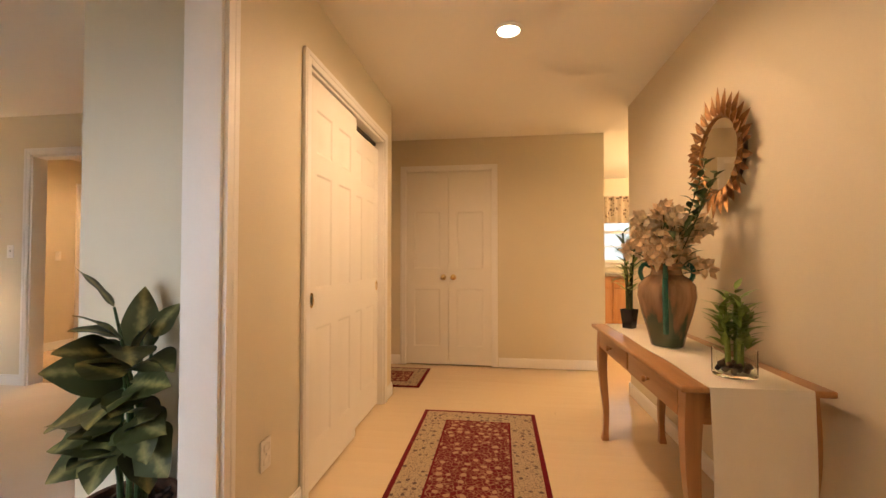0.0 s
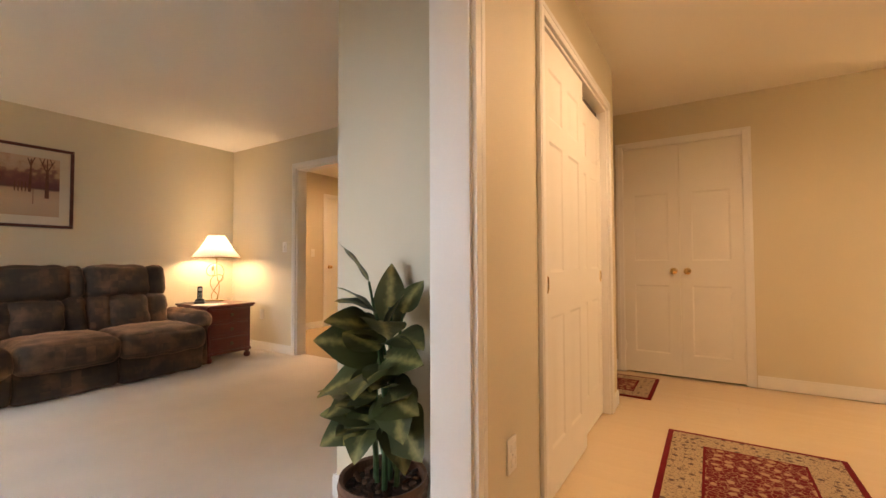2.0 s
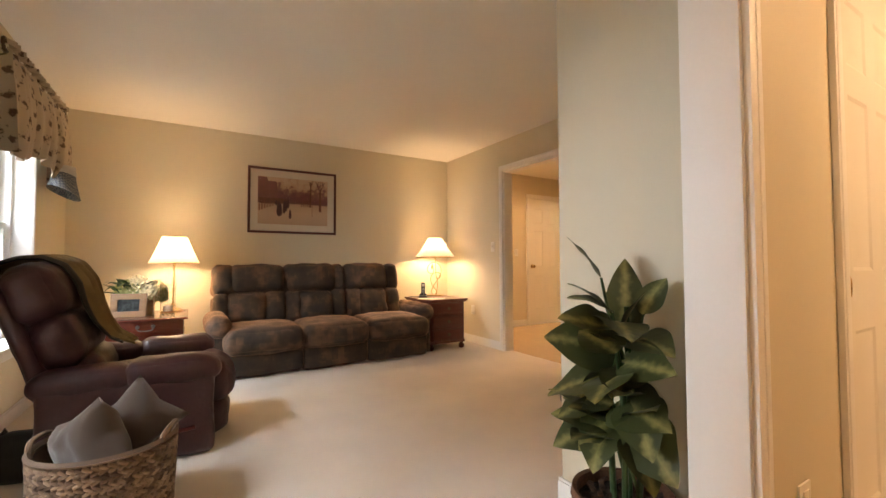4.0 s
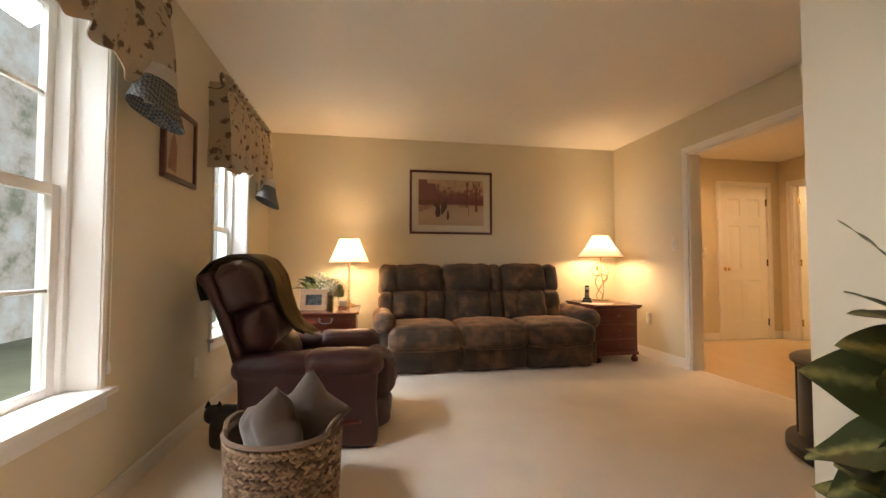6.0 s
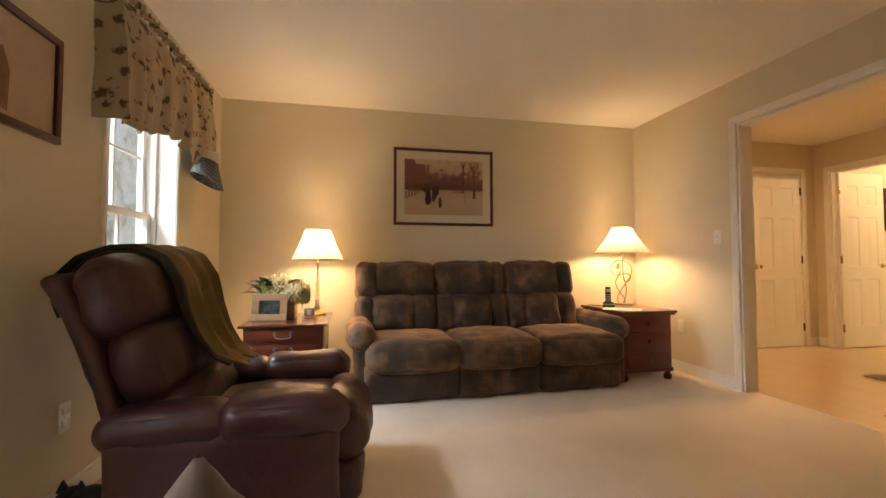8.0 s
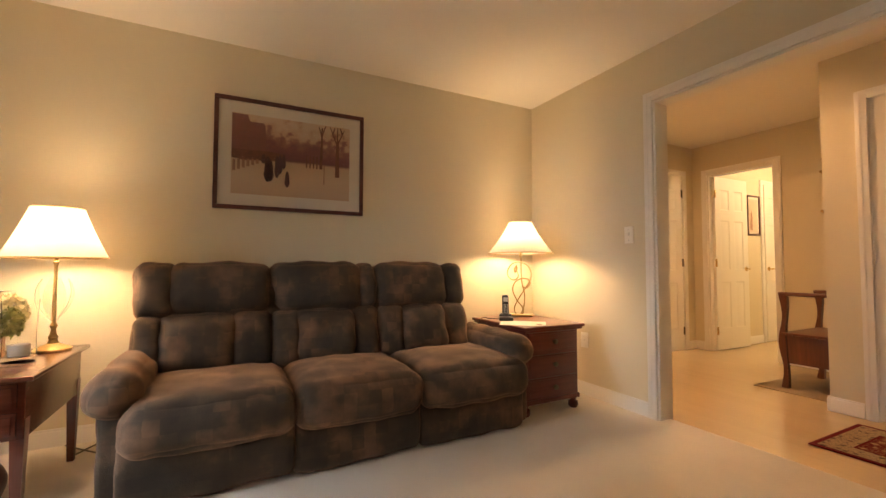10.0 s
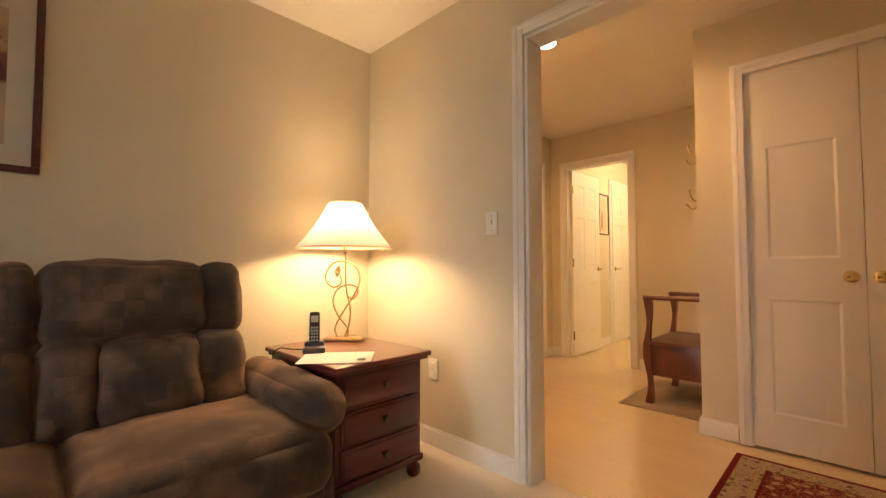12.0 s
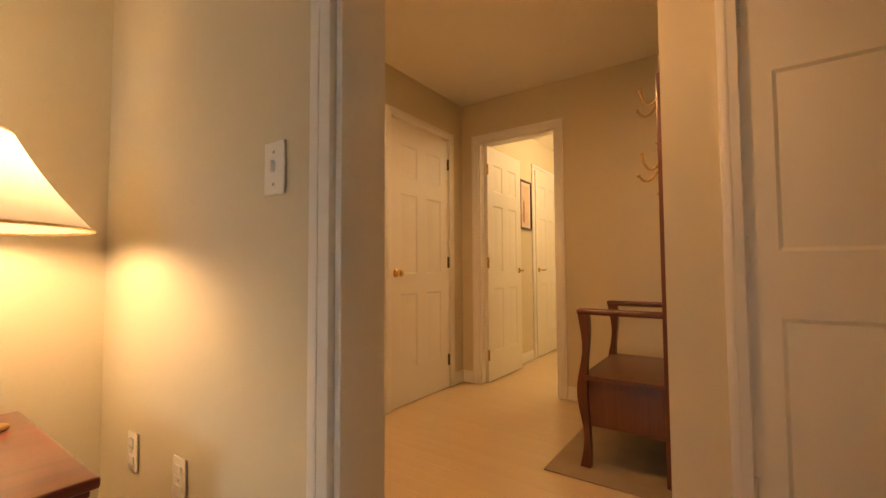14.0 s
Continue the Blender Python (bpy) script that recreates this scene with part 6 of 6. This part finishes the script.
# ---- hall bench with coat hooks ----
hb = thing("hall_tree_bench", "dark cherry hall bench with a tall back and brass coat hooks", "hall bench", pose(-3.705, 4.72, 0.0))
W = 0.64
part("back_post", block(-0.045, 0.0, 0.0, 0.045, 0, 1.84, 0.006), BENCHWOOD, hb)
part("back_post", block(-0.045, 0.0, W - 0.045, W, 0, 1.84, 0.006), BENCHWOOD, hb)
part("back_panel", block(-0.03, -0.012, 0.045, W - 0.045, 0.40, 1.80, 0.002), BENCHWOOD, hb)
part("top_rail", block(-0.05, 0.0, 0.045, W - 0.045, 1.74, 1.86, 0.01), BENCHWOOD, hb)
part("mid_rail", block(-0.045, -0.005, 0.045, W - 0.045, 1.28, 1.36, 0.006), BENCHWOOD, hb)
part("seat_box", join(block(-0.385, -0.03, 0.02, W - 0.02, 0.20, 0.42, 0.004), block(-0.392, -0.385, 0.06, W - 0.06, 0.23, 0.40, 0.003)), BENCHWOOD, hb, "storage box under the seat")
part("seat_lid", block(-0.405, -0.035, 0.0, W, 0.42, 0.442, 0.006), BENCHWOOD, hb, "hinged seat lid")
for y in (0.0, W - 0.05):
    leg = bmesh.new()
    prev = None
    for i in range(17):
        t = i / 16
        z = 0.735 * (1 - t)
        off = 0.010 * math.sin(t * 9.5) - 0.008
        hw = 0.019 + 0.006 * math.cos(t * 12)
        q = [leg.verts.new((-0.385 + off + a * hw, y + 0.025 + b * 0.02, z)) for a, b in ((-1, -1), (1, -1), (1, 1), (-1, 1))]
        if prev:
            for k in range(4):
                leg.faces.new((prev[k], prev[(k + 1) % 4], q[(k + 1) % 4], q[k]))
        else:
            leg.faces.new(q)
        prev = q
    leg.faces.new(prev[::-1])
    part("front_leg", leg, BENCHWOOD, hb, "shaped front leg", 50)
    part("armrest", puff(-0.425, -0.03, y, y + 0.05, 0.732, 0.762, 0.013, 8), BENCHWOOD, hb)
for y, z in ((0.022, 1.70), (0.022, 1.40), (W - 0.022, 1.70), (W - 0.022, 1.40)):
    part("coat_hook", join(moved(lathe([(0, 0), (0.016, 0), (0.014, 0.006), (0, 0.007)], 12), pose(-0.045, y, z + 0.02, 0, -90)), tube([(-0.048, y, z + 0.02), (-0.075, y, z + 0.005), (-0.10, y, z + 0.03), (-0.112, y, z + 0.075)], 0.006, 8), tube([(-0.048, y, z - 0.005), (-0.07, y, z - 0.035), (-0.10, y, z - 0.045), (-0.125, y, z - 0.02)], 0.006, 8),
         moved(puff(-0.01, 0.01, -0.01, 0.01, -0.01, 0.01, 0.0095, 6), pose(-0.112, y, z + 0.08)), moved(puff(-0.01, 0.01, -0.01, 0.01, -0.01, 0.01, 0.0095, 6), pose(-0.127, y, z - 0.015))), GOLD, hb, "double brass coat hook")
single("door_mat", block(-4.26, -3.72, 4.60, 5.45, -0.003, 0.004, 0.003), mat("beige_mat", (0.34, 0.26, 0.17), 0.95, var=0.15, scale=8, fine=300, bump=0.6, dist=0.003), "flat beige mat under the hall bench", "mat")


# ---- switches and outlets ----
def wall_plate(name, m, label, switch):
    p = thing(name, label, "switch" if switch else "outlet", m)
    part("cover_plate", block(-0.035, 0.035, -0.006, 0.0, -0.0575, 0.0575, 0.003), PLATE, p)
    if switch:
        part("toggle", block(-0.006, 0.006, -0.016, -0.004, -0.008, 0.016, 0.002), PLATE, p)
    else:
        for z in (0.025, -0.025):
            part("socket", join(block(-0.017, 0.017, -0.009, -0.005, z - 0.014, z + 0.014, 0.004)), PLATE, p)
    for z in (0.035, -0.035) if switch else (0.0,):
        part("screw", block(-0.003, 0.003, -0.0072, -0.0055, z - 0.003, z + 0.003, 0.001), GREYPL, p)
    return p


wall_plate("light_switch", pose(-4.282, 3.178, 1.178), "white toggle light switch beside the hall opening", True)
wall_plate("light_switch", pose(-5.418, 4.52, 1.15, 0, 0, 90), "white toggle light switch in the hall", True)
wall_plate("wall_outlet", pose(-4.69, 3.178, 0.41), "white wall outlet beside the end table", False)
wall_plate("wall_outlet", pose(-5.00, 3.178, 0.41), "white wall outlet behind the end table", False)
wall_plate("wall_outlet", pose(-0.868, 1.52, 0.366, 0, 0, 90), "white wall outlet by the closet", False)
wall_plate("wall_outlet", pose(-3.40, -0.798, 0.36, 0, 0, 180), "white wall outlet under the window", False)


# ---- recessed ceiling lights ----
CANGLOW = glow("lit_lamp_face", (1.0, 0.86, 0.62), 14.0)
# The third position is the added entry light, unseen like its lamp.
for x, y in ((0.075, 2.337), (-4.39, 3.88), (0.075, 0.35)):
    c = thing("recessed_light", "round white recessed ceiling light, switched on", "ceiling light", pose(x, y, H), "recessed lights")
    part("trim_ring", lathe([(0.062, -0.001), (0.085, -0.001), (0.085, -0.006), (0.062, -0.010), (0.060, -0.001)], 32), WHITE, c)
    f = part("lamp_face", lathe([(0.0, -0.004), (0.061, -0.004), (0.061, -0.002), (0.0, -0.002)], 28), CANGLOW, c, "glowing lamp face")

# ---- kitchen beyond the foyer ----
double_hung("window_3", 1.55, 2.85, 1.06, 2.0, -6.9, -7.0, "white kitchen window").matrix_world = pose(4.40, 0, 0, 0, 0, 180)
kv = thing("kitchen_valance", "short cream kitchen valance on a dark rod", "valance", pose(1.40, 6.88, 0))
part("curtain_rod", tube([(0, -0.04, 2.06), (1.6, -0.04, 2.06)], 0.010), IRON, kv)
part("gathered_cloth", cloth(lambda u, v: Vector((u * 1.6, -0.05 + 0.02 * math.sin(u * 95), 2.09 - v * 0.42)), 110, 5), SPRIG, kv)
for i in range(4):
    x = 1.10 + i * 0.52
    kc = thing("base_cabinet", "honey oak kitchen base cabinet with a panelled door", "cabinet", pose(x, 6.30, 0), "kitchen base cabinets")
    part("carcass", join(block(0, 0.518, 0.02, 0.598, 0.10, 0.86), block(0, 0.518, 0.07, 0.598, 0.0, 0.10)), OAK, kc)
    dr = part("drawer", block(0.02, 0.50, 0.0, 0.02, 0.70, 0.84, 0.005), OAK, kc)
    for k in range(2):
        dd = part("door", join(block(0.02 + k * 0.243, 0.256 + k * 0.243, 0.0, 0.02, 0.12, 0.68, 0.004), block(0.065 + k * 0.243, 0.211 + k * 0.243, -0.006, 0.0, 0.17, 0.63, 0.005)), OAK, kc)
single("countertop", block(1.07, 3.25, 6.26, 6.9, 0.86, 0.90, 0.006), mat("speckled_counter", (0.22, 0.19, 0.15), 0.25, var=0.5, scale=60, fine=200, bump=0.0), "grey-brown speckled kitchen countertop", "countertop")
fc = thing("faucet", "chrome kitchen faucet in front of the window", "faucet", pose(2.05, 6.75, 0.90))
part("spout", tube([(0, 0, 0), (0, 0, 0.20), (0, -0.05, 0.26), (0, -0.12, 0.24), (0, -0.14, 0.19)], 0.011), PEWTER, fc)
part("escutcheon", lathe([(0.0, 0), (0.03, 0), (0.026, 0.01), (0.0, 0.012)], 16), PEWTER, fc)

# ---- floor boards, last ----
BW = 0.083
bm_cache = {}


def board_mesh(L, w):
    key = (round(L, 3), round(w, 3))
    if key not in bm_cache:
        b = bmesh.new()
        c = 0.0003
        lo = [b.verts.new(p) for p in ((0.0003, 0.0003, -0.012), (L - 0.0003, 0.0003, -0.012), (L - 0.0003, w - 0.0003, -0.012), (0.0003, w - 0.0003, -0.012))]
        md = [b.verts.new(p) for p in ((0.0003, 0.0003, -0.0052), (L - 0.0003, 0.0003, -0.0052), (L - 0.0003, w - 0.0003, -0.0052), (0.0003, w - 0.0003, -0.0052))]
        hi = [b.verts.new(p) for p in ((c, c, -0.004), (L - c, c, -0.004), (L - c, w - c, -0.004), (c, w - c, -0.004))]
        for a, d in ((lo, md), (md, hi)):
            for k in range(4):
                b.faces.new((a[k], a[(k + 1) % 4], d[(k + 1) % 4], d[k]))
        b.faces.new(hi)
        bm_cache[key] = mesh_of("floor_board", b, MAPLE, 20)
    return bm_cache[key]


rng = random.Random(9)
floor_ob = bpy.data.objects["floor"]
rest = bmesh.new()
made = 0


def lay(x0, x1, y0, y1, own):
    """Boards along x over one rectangle; own: as parts of the floor, else joined."""
    global made
    y = y0
    while y < y1 - 0.001:
        w = min(BW, y1 - y)
        x = x0
        first = rng.choice((0.45, 0.75, 1.05))
        while x < x1 - 0.001:
            L = min(first if x == x0 else rng.choice((0.9, 1.2, 1.5)), x1 - x)
            if x1 - x - L < 0.2:
                L = x1 - x
            if own and made < 290:
                o = new("floor_board", board_mesh(L, w))
                o.location = (x, y, 0)
                o.parent = floor_ob
                made += 1
            else:
                tmp = board_mesh(L, w)
                n0 = len(rest.verts)
                rest.from_mesh(tmp)
                rest.verts.ensure_lookup_table()
                for v in rest.verts[n0:]:
                    v.co += Vector((x, y, 0))
            x += L
        y += w


lay(-5.42, -0.90, 3.27, 4.50, True)
lay(-0.935, 1.09, 0.60, 3.27, True)
lay(-5.42, -3.69, 4.50, 5.72, True)
lay(-0.90, 1.09, 3.27, 4.385, False)
lay(-0.935, 1.09, -0.80, 0.60, False)
lay(-5.36, -3.3, 5.72, 9.0, False)
lay(1.09, 5.0, 3.66, 6.9, False)
rest_ob = new("floor_boards", mesh_of("floor_boards", rest, MAPLE, 20))
rest_ob.parent = floor_ob
tagged(rest_ob, kind="stuff")
